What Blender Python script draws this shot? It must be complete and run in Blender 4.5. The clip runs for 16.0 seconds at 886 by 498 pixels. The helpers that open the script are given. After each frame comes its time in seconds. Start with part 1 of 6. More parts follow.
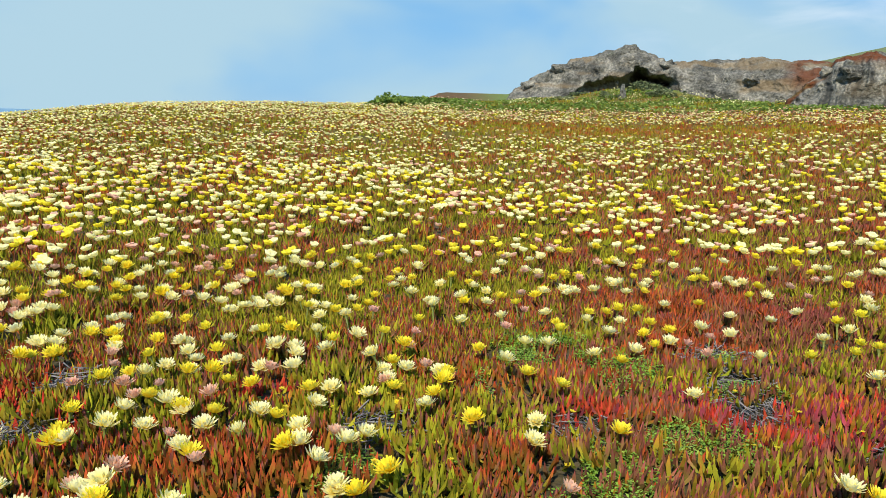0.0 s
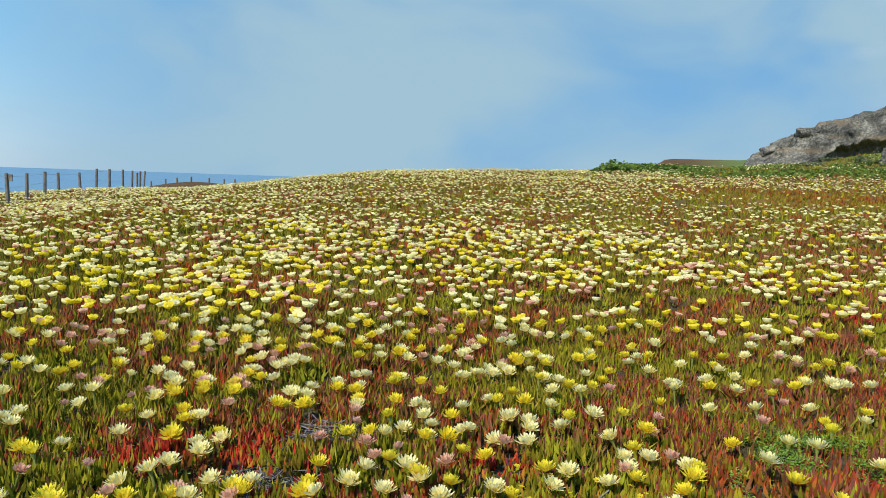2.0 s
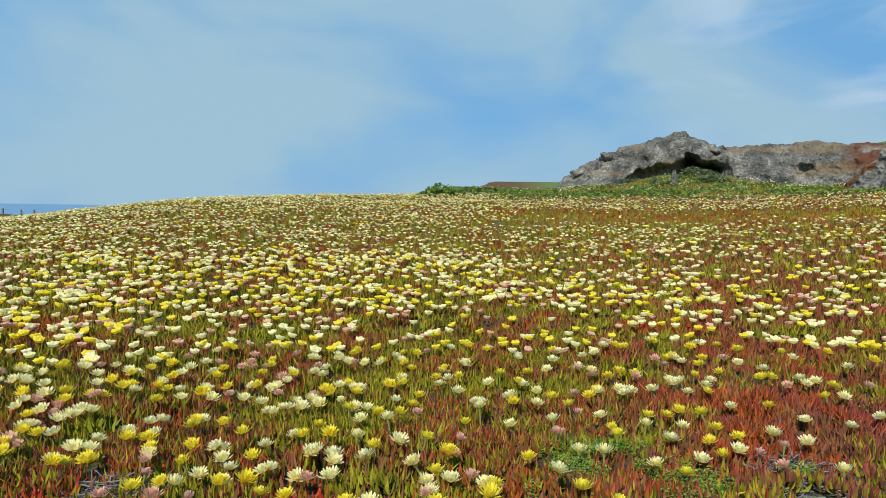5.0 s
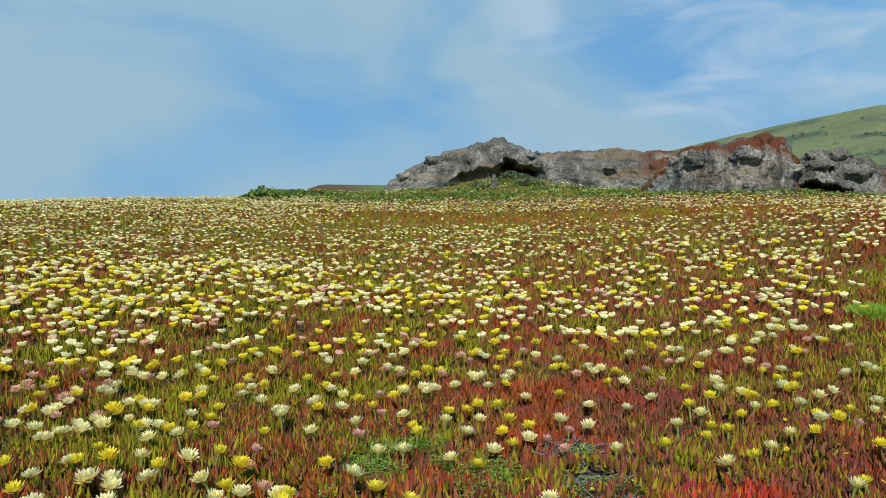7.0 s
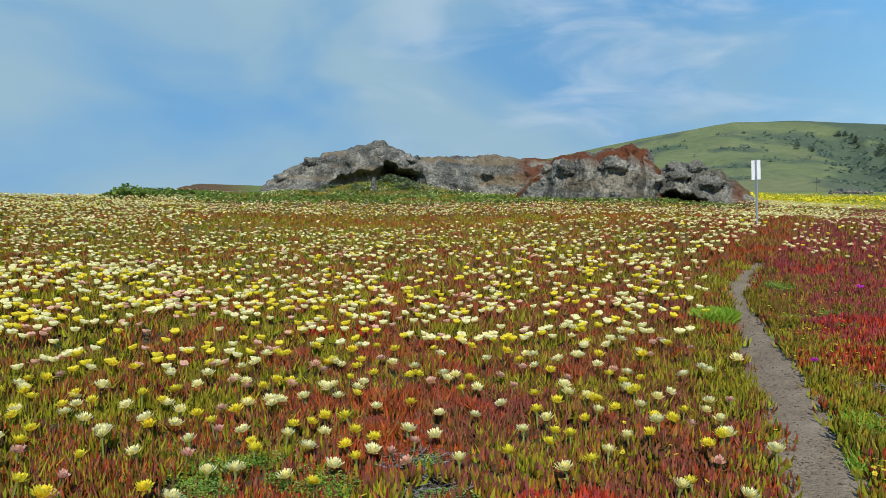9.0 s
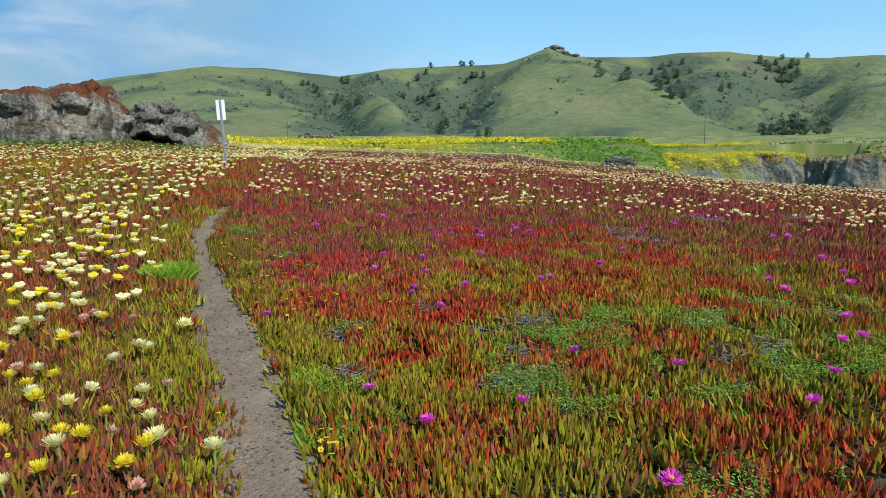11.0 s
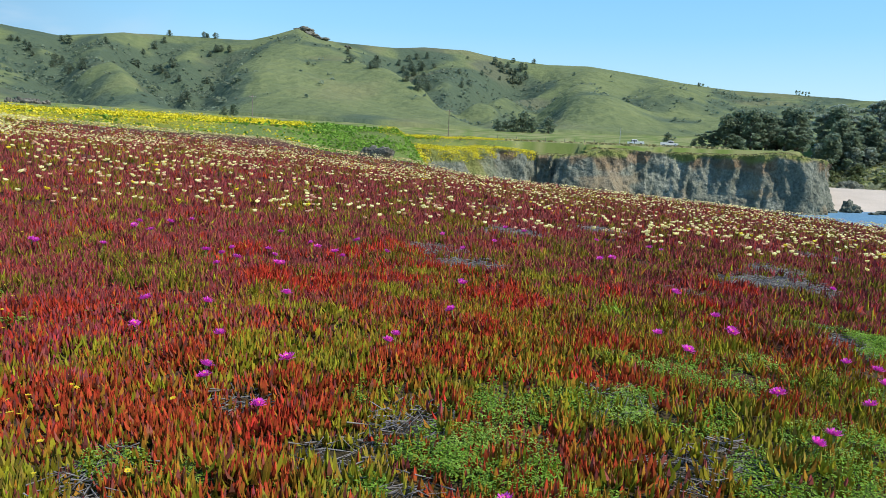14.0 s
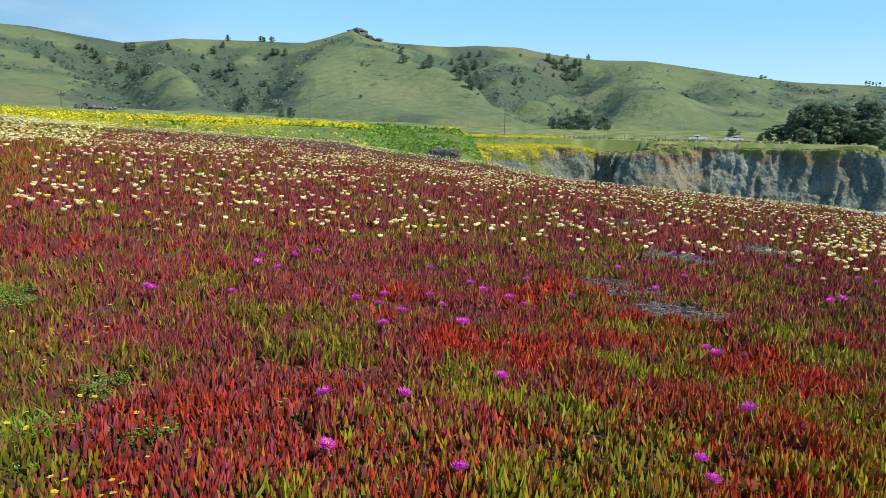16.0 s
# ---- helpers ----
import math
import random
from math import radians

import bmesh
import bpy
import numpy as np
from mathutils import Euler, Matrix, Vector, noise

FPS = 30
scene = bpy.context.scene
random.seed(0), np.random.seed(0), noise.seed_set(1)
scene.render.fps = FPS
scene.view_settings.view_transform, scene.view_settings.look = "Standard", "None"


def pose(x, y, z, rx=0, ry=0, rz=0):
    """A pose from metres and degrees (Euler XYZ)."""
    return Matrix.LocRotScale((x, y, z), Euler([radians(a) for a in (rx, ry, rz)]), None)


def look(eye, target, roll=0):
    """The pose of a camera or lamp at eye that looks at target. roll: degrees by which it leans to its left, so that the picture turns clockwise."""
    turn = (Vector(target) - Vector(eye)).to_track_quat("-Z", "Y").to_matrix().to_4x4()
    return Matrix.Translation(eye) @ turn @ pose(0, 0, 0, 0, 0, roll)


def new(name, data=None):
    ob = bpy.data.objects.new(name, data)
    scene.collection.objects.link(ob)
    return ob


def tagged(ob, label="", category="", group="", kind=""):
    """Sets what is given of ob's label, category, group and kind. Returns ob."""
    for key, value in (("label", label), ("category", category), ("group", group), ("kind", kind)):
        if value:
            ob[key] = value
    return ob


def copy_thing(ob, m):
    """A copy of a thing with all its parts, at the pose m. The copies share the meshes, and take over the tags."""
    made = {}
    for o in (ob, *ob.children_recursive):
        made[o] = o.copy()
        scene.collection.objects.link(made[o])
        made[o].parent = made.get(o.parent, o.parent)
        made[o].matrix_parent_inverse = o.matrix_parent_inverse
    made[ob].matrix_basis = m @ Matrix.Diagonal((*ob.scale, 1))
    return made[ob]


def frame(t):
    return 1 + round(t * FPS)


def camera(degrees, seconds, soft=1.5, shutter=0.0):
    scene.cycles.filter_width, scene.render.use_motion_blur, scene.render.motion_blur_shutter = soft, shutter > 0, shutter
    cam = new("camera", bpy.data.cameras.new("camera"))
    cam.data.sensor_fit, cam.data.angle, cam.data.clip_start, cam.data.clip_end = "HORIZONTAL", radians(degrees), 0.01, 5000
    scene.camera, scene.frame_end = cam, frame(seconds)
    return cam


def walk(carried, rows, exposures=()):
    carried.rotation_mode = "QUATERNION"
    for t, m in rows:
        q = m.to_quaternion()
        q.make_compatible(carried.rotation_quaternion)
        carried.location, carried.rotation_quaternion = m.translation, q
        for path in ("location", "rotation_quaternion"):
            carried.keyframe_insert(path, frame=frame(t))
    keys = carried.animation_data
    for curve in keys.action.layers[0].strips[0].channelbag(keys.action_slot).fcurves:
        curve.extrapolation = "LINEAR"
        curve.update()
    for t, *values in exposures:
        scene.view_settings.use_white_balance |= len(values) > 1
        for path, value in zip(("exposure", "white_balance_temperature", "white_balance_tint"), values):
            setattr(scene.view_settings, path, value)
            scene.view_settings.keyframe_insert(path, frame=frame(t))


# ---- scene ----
from math import sin, cos, tan, pi


def polar(az, r):
    """A place on the plan from a bearing in degrees (clockwise from +y) and metres."""
    return r * sin(radians(az)), r * cos(radians(az))


def view(x, y, z, az, pitch, roll):
    a, p = radians(az), radians(pitch)
    return look((x, y, z), (x + sin(a) * cos(p), y + cos(a) * cos(p), z + sin(p)), roll)


# ---- camera and walk ----
cam = camera(64.1, 16.0, soft=0.8)
PATH = [
    (0.0, view(-0.05, -0.17, 1.56, 4.39, -10.26, 1.84)),
    (0.5, view(-0.03, -0.14, 1.58, -7.53, -8.21, 1.35)),
    (1.0, view(-0.12, -0.13, 1.58, -12.01, -6.53, 2.07)),
    (1.5, view(-0.18, -0.08, 1.57, -13.69, -6.75, 2.23)),
    (2.0, view(-0.19, -0.05, 1.57, -13.39, -5.54, 1.95)),
    (2.5, view(-0.17, -0.04, 1.58, -13.80, -4.29, 1.22)),
    (3.0, view(-0.15, -0.04, 1.59, -13.61, -4.19, 1.24)),
    (3.5, view(-0.15, -0.03, 1.58, -11.96, -4.31, 1.37)),
    (4.0, view(-0.12, -0.03, 1.60, -10.44, -3.90, 1.35)),
    (4.5, view(-0.04, -0.02, 1.59, -4.85, -3.65, 1.05)),
    (5.0, view(0.00, 0.00, 1.60, 0.00, -3.28, 0.84)),
    (7.5, view(0.24, -0.00, 1.60, 15.89, -2.84, 0.26)),
    (8.0, view(0.28, 0.01, 1.61, 17.98, -2.83, 0.03)),
    (8.2, view(0.32, 0.02, 1.61, 19.05, -2.84, 0.07)),
    (10.3, view(0.99, 0.35, 1.60, 40.46, -3.90, 1.46)),
    (10.5, view(1.14, 0.43, 1.59, 45.97, -5.18, 0.98)),
    (11.0, view(1.54, 0.65, 1.59, 62.90, -6.54, -0.20)),
    (11.5, view(1.86, 0.77, 1.64, 72.73, -5.69, 0.10)),
    (12.0, view(2.04, 0.87, 1.66, 78.29, -5.70, 0.70)),
    (12.5, view(2.16, 1.13, 1.70, 80.79, -5.54, -0.42)),
    (13.0, view(2.43, 1.38, 1.73, 80.51, -6.70, 1.15)),
    (13.5, view(2.77, 1.60, 1.75, 78.40, -6.70, 2.76)),
    (14.0, view(3.09, 1.87, 1.80, 83.27, -7.37, 2.70)),
    (14.5, view(3.44, 2.13, 1.82, 86.75, -6.78, 3.34)),
    (15.0, view(3.78, 2.47, 1.87, 89.03, -6.97, 3.05)),
    (15.5, view(4.12, 2.84, 1.91, 90.27, -7.45, 2.42)),
    (16.0, view(4.47, 3.33, 1.94, 79.00, -7.65, 1.92)),
]
walk(cam, PATH, [(0.0, 0.28, 6950, 11), (0.5, 0.20, 6900, 11), (1.5, 0.02, 6750, 10), (2.5, -0.04, 6600, 10), (5.0, -0.05, 6500, 10), (7.5, -0.15, 6500, 10), (8.2, -0.16, 6500, 10), (10.5, -0.08, 6500, 10), (11.5, 0.04, 6500, 10), (13.0, 0.08, 6500, 10), (16.0, 0.08, 6500, 10)])

# ---- sky and sun ----
SUN_AZ, SUN_EL = 203.0, 48.0
world = bpy.data.worlds.new("sky")
scene.world = world
world.use_nodes = True
wn, wl = world.node_tree.nodes, world.node_tree.links
wn.clear()


def wnode(kind, **props):
    n = wn.new(kind)
    for k, v in props.items():
        n.inputs[k].default_value = v
    return n


w_out = wn.new("ShaderNodeOutputWorld")
w_bg = wn.new("ShaderNodeBackground")
w_sky = wn.new("ShaderNodeTexSky")
w_sky.sky_type = "NISHITA"
w_sky.sun_disc = False
w_sky.sun_elevation, w_sky.sun_rotation = radians(SUN_EL), radians(SUN_AZ)
w_sky.air_density, w_sky.dust_density, w_sky.ozone_density = 1.0, 0.3, 2.0
w_tc = wn.new("ShaderNodeTexCoord")
w_sep = wn.new("ShaderNodeSeparateXYZ")
wl.new(w_tc.outputs["Generated"], w_sep.inputs[0])
# the Nishita radiance brought to picture range
w_dim = wn.new("ShaderNodeMix")
w_dim.data_type, w_dim.blend_type = "RGBA", "MULTIPLY"
w_dim.inputs["Factor"].default_value = 1.0
w_dim.inputs["B"].default_value = (0.10, 0.105, 0.115, 1)
wl.new(w_sky.outputs[0], w_dim.inputs["A"])
# clear air: deeper blue high up, paler near the skyline
w_ramp = wn.new("ShaderNodeValToRGB")
cr = w_ramp.color_ramp
cr.elements[0].position, cr.elements[0].color = 0.0, (0.86, 0.99, 1.03, 1)
cr.elements[1].position, cr.elements[1].color = 0.7, (0.10, 0.30, 0.72, 1)
e = cr.elements.new(0.09)
e.color = (0.54, 0.86, 1.06, 1)
e = cr.elements.new(0.17)
e.color = (0.33, 0.72, 1.05, 1)
e = cr.elements.new(0.30)
e.color = (0.19, 0.56, 1.05, 1)
wl.new(w_sep.outputs[2], w_ramp.inputs[0])
# sea fog and thin cloud, thickest to the north
w_dot = wn.new("ShaderNodeVectorMath")
w_dot.operation = "DOT_PRODUCT"
w_dot.inputs[1].default_value = (sin(radians(4)), cos(radians(4)), 0.0)
wl.new(w_tc.outputs["Generated"], w_dot.inputs[0])
w_side = wn.new("ShaderNodeMapRange")
w_side.interpolation_type = "SMOOTHSTEP"
for k, v in zip(("From Min", "From Max", "To Min", "To Max"), (0.45, 0.88, 0.0, 1.0)):
    w_side.inputs[k].default_value = v
wl.new(w_dot.outputs["Value"], w_side.inputs["Value"])
# seaward air is a deeper blue than the air inland
w_air = wn.new("ShaderNodeMix")
w_air.data_type = "RGBA"
w_air.inputs["B"].default_value = (0.14, 0.405, 0.74, 1)
wl.new(w_side.outputs[0], w_air.inputs["Factor"])
wl.new(w_ramp.outputs[0], w_air.inputs["A"])
w_mix = wn.new("ShaderNodeMix")
w_mix.data_type = "RGBA"
w_mix.inputs["Factor"].default_value = 0.85
wl.new(w_dim.outputs["Result"], w_mix.inputs["A"])
wl.new(w_air.outputs["Result"], w_mix.inputs["B"])
w_map = wn.new("ShaderNodeMapping")
w_map.inputs["Scale"].default_value = (2.0, 2.0, 4.2)
wl.new(w_tc.outputs["Generated"], w_map.inputs[0])
w_noise = wnode("ShaderNodeTexNoise", Scale=1.25, Detail=4.0, Roughness=0.46, Distortion=0.35)
wl.new(w_map.outputs[0], w_noise.inputs["Vector"])
w_cl = wn.new("ShaderNodeMapRange")
w_cl.interpolation_type = "SMOOTHSTEP"
for k, v in zip(("From Min", "From Max", "To Min", "To Max"), (0.31, 0.58, 0.05, 0.95)):
    w_cl.inputs[k].default_value = v
wl.new(w_noise.outputs[0], w_cl.inputs["Value"])
w_mul = wn.new("ShaderNodeMath")
w_mul.operation = "MULTIPLY"
wl.new(w_side.outputs[0], w_mul.inputs[0])
wl.new(w_cl.outputs[0], w_mul.inputs[1])
w_fog = wn.new("ShaderNodeMix")
w_fog.data_type = "RGBA"
w_fog.inputs["B"].default_value = (0.365, 0.560, 0.695, 1)
wl.new(w_mul.outputs[0], w_fog.inputs["Factor"])
wl.new(w_mix.outputs["Result"], w_fog.inputs["A"])
# white puffs where the fog breaks up
w_dot2 = wn.new("ShaderNodeVectorMath")
w_dot2.operation = "DOT_PRODUCT"
w_dot2.inputs[1].default_value = (sin(radians(38)) * 0.98, cos(radians(38)) * 0.98, 0.19)
wl.new(w_tc.outputs["Generated"], w_dot2.inputs[0])
w_puff_at = wn.new("ShaderNodeMapRange")
w_puff_at.interpolation_type = "SMOOTHSTEP"
for k, v in zip(("From Min", "From Max", "To Min", "To Max"), (0.90, 0.985, 0.0, 1.0)):
    w_puff_at.inputs[k].default_value = v
wl.new(w_dot2.outputs["Value"], w_puff_at.inputs["Value"])
w_map2 = wn.new("ShaderNodeMapping")
w_map2.inputs["Scale"].default_value = (3.0, 3.0, 9.0)
wl.new(w_tc.outputs["Generated"], w_map2.inputs[0])
w_noise2 = wnode("ShaderNodeTexNoise", Scale=2.0, Detail=6.0, Roughness=0.5, Distortion=0.6)
wl.new(w_map2.outputs[0], w_noise2.inputs["Vector"])
w_cl2 = wn.new("ShaderNodeMapRange")
w_cl2.interpolation_type = "SMOOTHSTEP"
for k, v in zip(("From Min", "From Max", "To Min", "To Max"), (0.42, 0.76, 0.0, 0.62)):
    w_cl2.inputs[k].default_value = v
wl.new(w_noise2.outputs[0], w_cl2.inputs["Value"])
w_mul2 = wn.new("ShaderNodeMath")
w_mul2.operation = "MULTIPLY"
wl.new(w_puff_at.outputs[0], w_mul2.inputs[0])
wl.new(w_cl2.outputs[0], w_mul2.inputs[1])
w_puff = wn.new("ShaderNodeMix")
w_puff.data_type = "RGBA"
w_puff.inputs["B"].default_value = (0.62, 0.75, 0.88, 1)
wl.new(w_mul2.outputs[0], w_puff.inputs["Factor"])
wl.new(w_fog.outputs["Result"], w_puff.inputs["A"])
wl.new(w_puff.outputs["Result"], w_bg.inputs[0])
w_bg.inputs[1].default_value = 1.0
wl.new(w_bg.outputs[0], w_out.inputs[0])

sun = new("sun", bpy.data.lights.new("sun", "SUN"))
sun.data.energy, sun.data.angle, sun.data.color = 5.0, radians(0.6), (1.0, 0.94, 0.83)
sun_dir = Vector((sin(radians(SUN_AZ)) * cos(radians(SUN_EL)), cos(radians(SUN_AZ)) * cos(radians(SUN_EL)), sin(radians(SUN_EL))))
sun.matrix_world = look(sun_dir * 50, (0, 0, 0))
scene.view_settings.exposure = 0.0


# ---- materials ----
def material(name, colours, scale=4.0, rough=0.8, bump=0.3, bump_scale=30.0, detail=6.0, metal=0.0, fine=0.35, spread=(0.3, 0.7), spec=0.5):
    """Two scales of colour noise and a fine relief, all in metres."""
    m = bpy.data.materials.new(name)
    m.use_nodes = True
    nt = m.node_tree
    n, l = nt.nodes, nt.links
    bsdf = n["Principled BSDF"]
    co = n.new("ShaderNodeTexCoord")
    a = n.new("ShaderNodeTexNoise")
    a.inputs["Scale"].default_value, a.inputs["Detail"].default_value = scale, detail
    b = n.new("ShaderNodeTexNoise")
    b.inputs["Scale"].default_value, b.inputs["Detail"].default_value = scale * 9, 4.0
    for t in (a, b):
        l.new(co.outputs["Object"], t.inputs["Vector"])
    mx = n.new("ShaderNodeMix")
    mx.inputs["Factor"].default_value = fine
    l.new(a.outputs[0], mx.inputs["A"])
    l.new(b.outputs[0], mx.inputs["B"])
    rp = n.new("ShaderNodeValToRGB")
    for i in range(len(colours) - 2):
        rp.color_ramp.elements.new(0.5)
    for i, c in enumerate(colours):
        e = rp.color_ramp.elements[i]
        e.position, e.color = spread[0] + (spread[1] - spread[0]) * i / max(1, len(colours) - 1), (*c, 1)
    l.new(mx.outputs["Result"], rp.inputs[0])
    l.new(rp.outputs[0], bsdf.inputs["Base Color"])
    bsdf.inputs["Roughness"].default_value, bsdf.inputs["Metallic"].default_value = rough, metal
    bsdf.inputs["Specular IOR Level"].default_value = min(spec, 0.15) if rough > 0.85 else spec
    if bump:
        c = n.new("ShaderNodeTexNoise")
        c.inputs["Scale"].default_value, c.inputs["Detail"].default_value = bump_scale, 6.0
        l.new(co.outputs["Object"], c.inputs["Vector"])
        bp = n.new("ShaderNodeBump")
        bp.inputs["Strength"].default_value, bp.inputs["Distance"].default_value = bump, 1.0 / bump_scale
        l.new(c.outputs[0], bp.inputs["Height"])
        l.new(bp.outputs[0], bsdf.inputs["Normal"])
    return m


def by_attribute(m, pairs, jitter=0.0):
    """Lay further colours over the base colour, each by a float attribute of the mesh: pairs of (attribute, colour)."""
    nt = m.node_tree
    n, l = nt.nodes, nt.links
    bsdf = n["Principled BSDF"]
    src = bsdf.inputs["Base Color"].links[0].from_socket
    for name, colour in pairs:
        at = n.new("ShaderNodeAttribute")
        at.attribute_name = name
        mx = n.new("ShaderNodeMix")
        mx.data_type = "RGBA"
        l.new(at.outputs["Fac"], mx.inputs["Factor"])
        l.new(src, mx.inputs["A"])
        mx.inputs["B"].default_value = (*colour, 1)
        src = mx.outputs["Result"]
    if jitter:
        g = n.new("ShaderNodeNewGeometry")
        hs = n.new("ShaderNodeHueSaturation")
        mr = n.new("ShaderNodeMapRange")
        mr.inputs["To Min"].default_value, mr.inputs["To Max"].default_value = 1 - jitter, 1 + jitter
        l.new(g.outputs["Random Per Island"], mr.inputs["Value"])
        l.new(mr.outputs[0], hs.inputs["Value"])
        l.new(src, hs.inputs["Color"])
        src = hs.outputs["Color"]
    l.new(src, bsdf.inputs["Base Color"])
    return m


def thin(m, amount=0.35):
    """Let some light through a leaf or petal."""
    nt = m.node_tree
    n, l = nt.nodes, nt.links
    bsdf = n["Principled BSDF"]
    tr = n.new("ShaderNodeBsdfTranslucent")
    if bsdf.inputs["Base Color"].links:
        l.new(bsdf.inputs["Base Color"].links[0].from_socket, tr.inputs["Color"])
    else:
        tr.inputs["Color"].default_value = bsdf.inputs["Base Color"].default_value
    ad = n.new("ShaderNodeMixShader")
    ad.inputs[0].default_value = amount
    l.new(bsdf.outputs[0], ad.inputs[1])
    l.new(tr.outputs[0], ad.inputs[2])
    l.new(ad.outputs[0], n["Material Output"].inputs["Surface"])
    return m


def radial(m, colour, radius):
    """A second colour at a flower's heart, fading outwards."""
    nt = m.node_tree
    n, l = nt.nodes, nt.links
    bsdf = n["Principled BSDF"]
    src = bsdf.inputs["Base Color"].links[0].from_socket
    co = n.new("ShaderNodeTexCoord")
    ln = n.new("ShaderNodeVectorMath")
    ln.operation = "LENGTH"
    l.new(co.outputs["Object"], ln.inputs[0])
    mr = n.new("ShaderNodeMapRange")
    for k, v in zip(("From Min", "From Max", "To Min", "To Max"), (radius * 0.25, radius * 0.9, 0.95, 0.0)):
        mr.inputs[k].default_value = v
    l.new(ln.outputs["Value"], mr.inputs["Value"])
    mx = n.new("ShaderNodeMix")
    mx.data_type = "RGBA"
    mx.inputs["B"].default_value = (*colour, 1)
    l.new(mr.outputs[0], mx.inputs["Factor"])
    l.new(src, mx.inputs["A"])
    l.new(mx.outputs["Result"], bsdf.inputs["Base Color"])
    return m


# leaves: green at heart, laid over by red, wine and yellow-green
M_LEAF = thin(by_attribute(material("iceplant_leaf", [(0.105, 0.142, 0.014), (0.180, 0.215, 0.020)], 1.5, 0.55, 0.0, spec=0.06),
                           [("lime", (0.310, 0.345, 0.022)), ("orange", (0.46, 0.185, 0.028)), ("wine", (0.36, 0.054, 0.084)), ("red", (0.58, 0.046, 0.034))], 0.5), 0.32)
M_HERB = thin(by_attribute(material("herb_leaf", [(0.12, 0.23, 0.025), (0.20, 0.34, 0.042), (0.33, 0.44, 0.11)], 5.0, 0.6, 0.0, spec=0.1), [], 0.35), 0.35)
M_TWIG = material("dead_twig", [(0.13, 0.12, 0.115), (0.30, 0.285, 0.28)], 6.0, 0.9, 0.0)
M_PETAL = {
    "cream": thin(radial(material("cream_petal", [(0.97, 0.92, 0.46), (0.97, 0.94, 0.66)], 8.0, 0.6, 0.0, spec=0.1), (0.94, 0.82, 0.20), 0.066), 0.5),
    "yellow": thin(radial(material("yellow_petal", [(0.92, 0.78, 0.035), (0.94, 0.86, 0.12)], 8.0, 0.6, 0.0, spec=0.1), (0.88, 0.64, 0.01), 0.034), 0.5),
    "pink": thin(material("faded_pink_petal", [(0.72, 0.36, 0.26), (0.90, 0.64, 0.48)], 12.0, 0.65, 0.0, spec=0.1), 0.45),
    "magenta": thin(material("magenta_petal", [(0.74, 0.05, 0.52), (0.88, 0.15, 0.72)], 10.0, 0.55, 0.0, spec=0.1), 0.25),
}
M_HEART = material("stamen_yellow", [(0.80, 0.58, 0.03), (0.90, 0.75, 0.10)], 60.0, 0.7, 0.2, 300.0)
M_GROUND = by_attribute(material("heath_soil", [(0.034, 0.030, 0.014), (0.064, 0.052, 0.025), (0.11, 0.090, 0.055)], 1.6, 0.95, 0.8, 14.0),
                        [("grass", (0.135, 0.19, 0.045)), ("rust", (0.26, 0.10, 0.025)), ("purple", (0.105, 0.038, 0.028)), ("olive", (0.135, 0.105, 0.022)), ("straw", (0.42, 0.36, 0.20)), ("bloom", (0.52, 0.43, 0.02)), ("ash", (0.10, 0.095, 0.09))])
M_DIRT = material("trodden_dirt", [(0.13, 0.10, 0.068), (0.205, 0.162, 0.112), (0.29, 0.235, 0.165)], 4.0, 0.95, 1.0, 55.0, fine=0.5)
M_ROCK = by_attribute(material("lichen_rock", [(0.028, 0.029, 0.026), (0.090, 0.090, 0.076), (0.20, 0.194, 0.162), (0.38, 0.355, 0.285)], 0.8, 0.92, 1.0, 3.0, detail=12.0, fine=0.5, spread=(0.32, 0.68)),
                      [("crack_dark", (0.030, 0.031, 0.028)), ("ochre", (0.19, 0.135, 0.07)), ("plants", (0.12, 0.042, 0.018)), ("moss", (0.10, 0.125, 0.04))])
M_CLIFF = by_attribute(material("cliff_rock", [(0.050, 0.056, 0.045), (0.118, 0.129, 0.100), (0.185, 0.195, 0.152), (0.36, 0.355, 0.285)], 0.20, 0.95, 1.0, 0.7, detail=10.0, fine=0.5, spread=(0.3, 0.7)),
                       [("ochre", (0.30, 0.215, 0.12)), ("rust", (0.21, 0.105, 0.040)), ("plants", (0.17, 0.185, 0.055))])
# grass and scrub colours, with some distance haze mixed in as a blue-green shift
M_HILL = by_attribute(material("hill_grass", [(0.094, 0.122, 0.056), (0.133, 0.164, 0.070), (0.176, 0.202, 0.086)], 0.012, 0.95, 0.5, 0.12, detail=9.0, fine=0.5),
                      [("scrub", (0.058, 0.088, 0.060)), ("earth", (0.27, 0.20, 0.12))])
M_SEA = material("sea_water", [(0.10, 0.22, 0.33), (0.14, 0.27, 0.38)], 0.02, 0.45, 0.35, 0.5)
M_SAND = material("beach_sand", [(0.46, 0.40, 0.33), (0.56, 0.49, 0.41)], 0.1, 0.9, 0.3, 2.0)
M_STEEL = material("galvanised_steel", [(0.42, 0.43, 0.44), (0.55, 0.56, 0.57)], 12.0, 0.45, 0.1, 60.0, metal=0.8)
M_SIGN = material("sign_aluminium", [(0.72, 0.73, 0.73), (0.80, 0.80, 0.80)], 6.0, 0.5, 0.05, 40.0)
M_WOOD = material("weathered_wood", [(0.10, 0.088, 0.075), (0.19, 0.17, 0.145), (0.27, 0.245, 0.21)], 5.0, 0.9, 0.6, 40.0)


# ---- shared helpers ----
def part(name, bm, mat, parent, label=""):
    me = bpy.data.meshes.new(name)
    bm.to_mesh(me)
    bm.free()
    me.materials.append(mat)
    ob = new(name, me)
    ob.parent = parent
    if label:
        tagged(ob, label)
    return ob


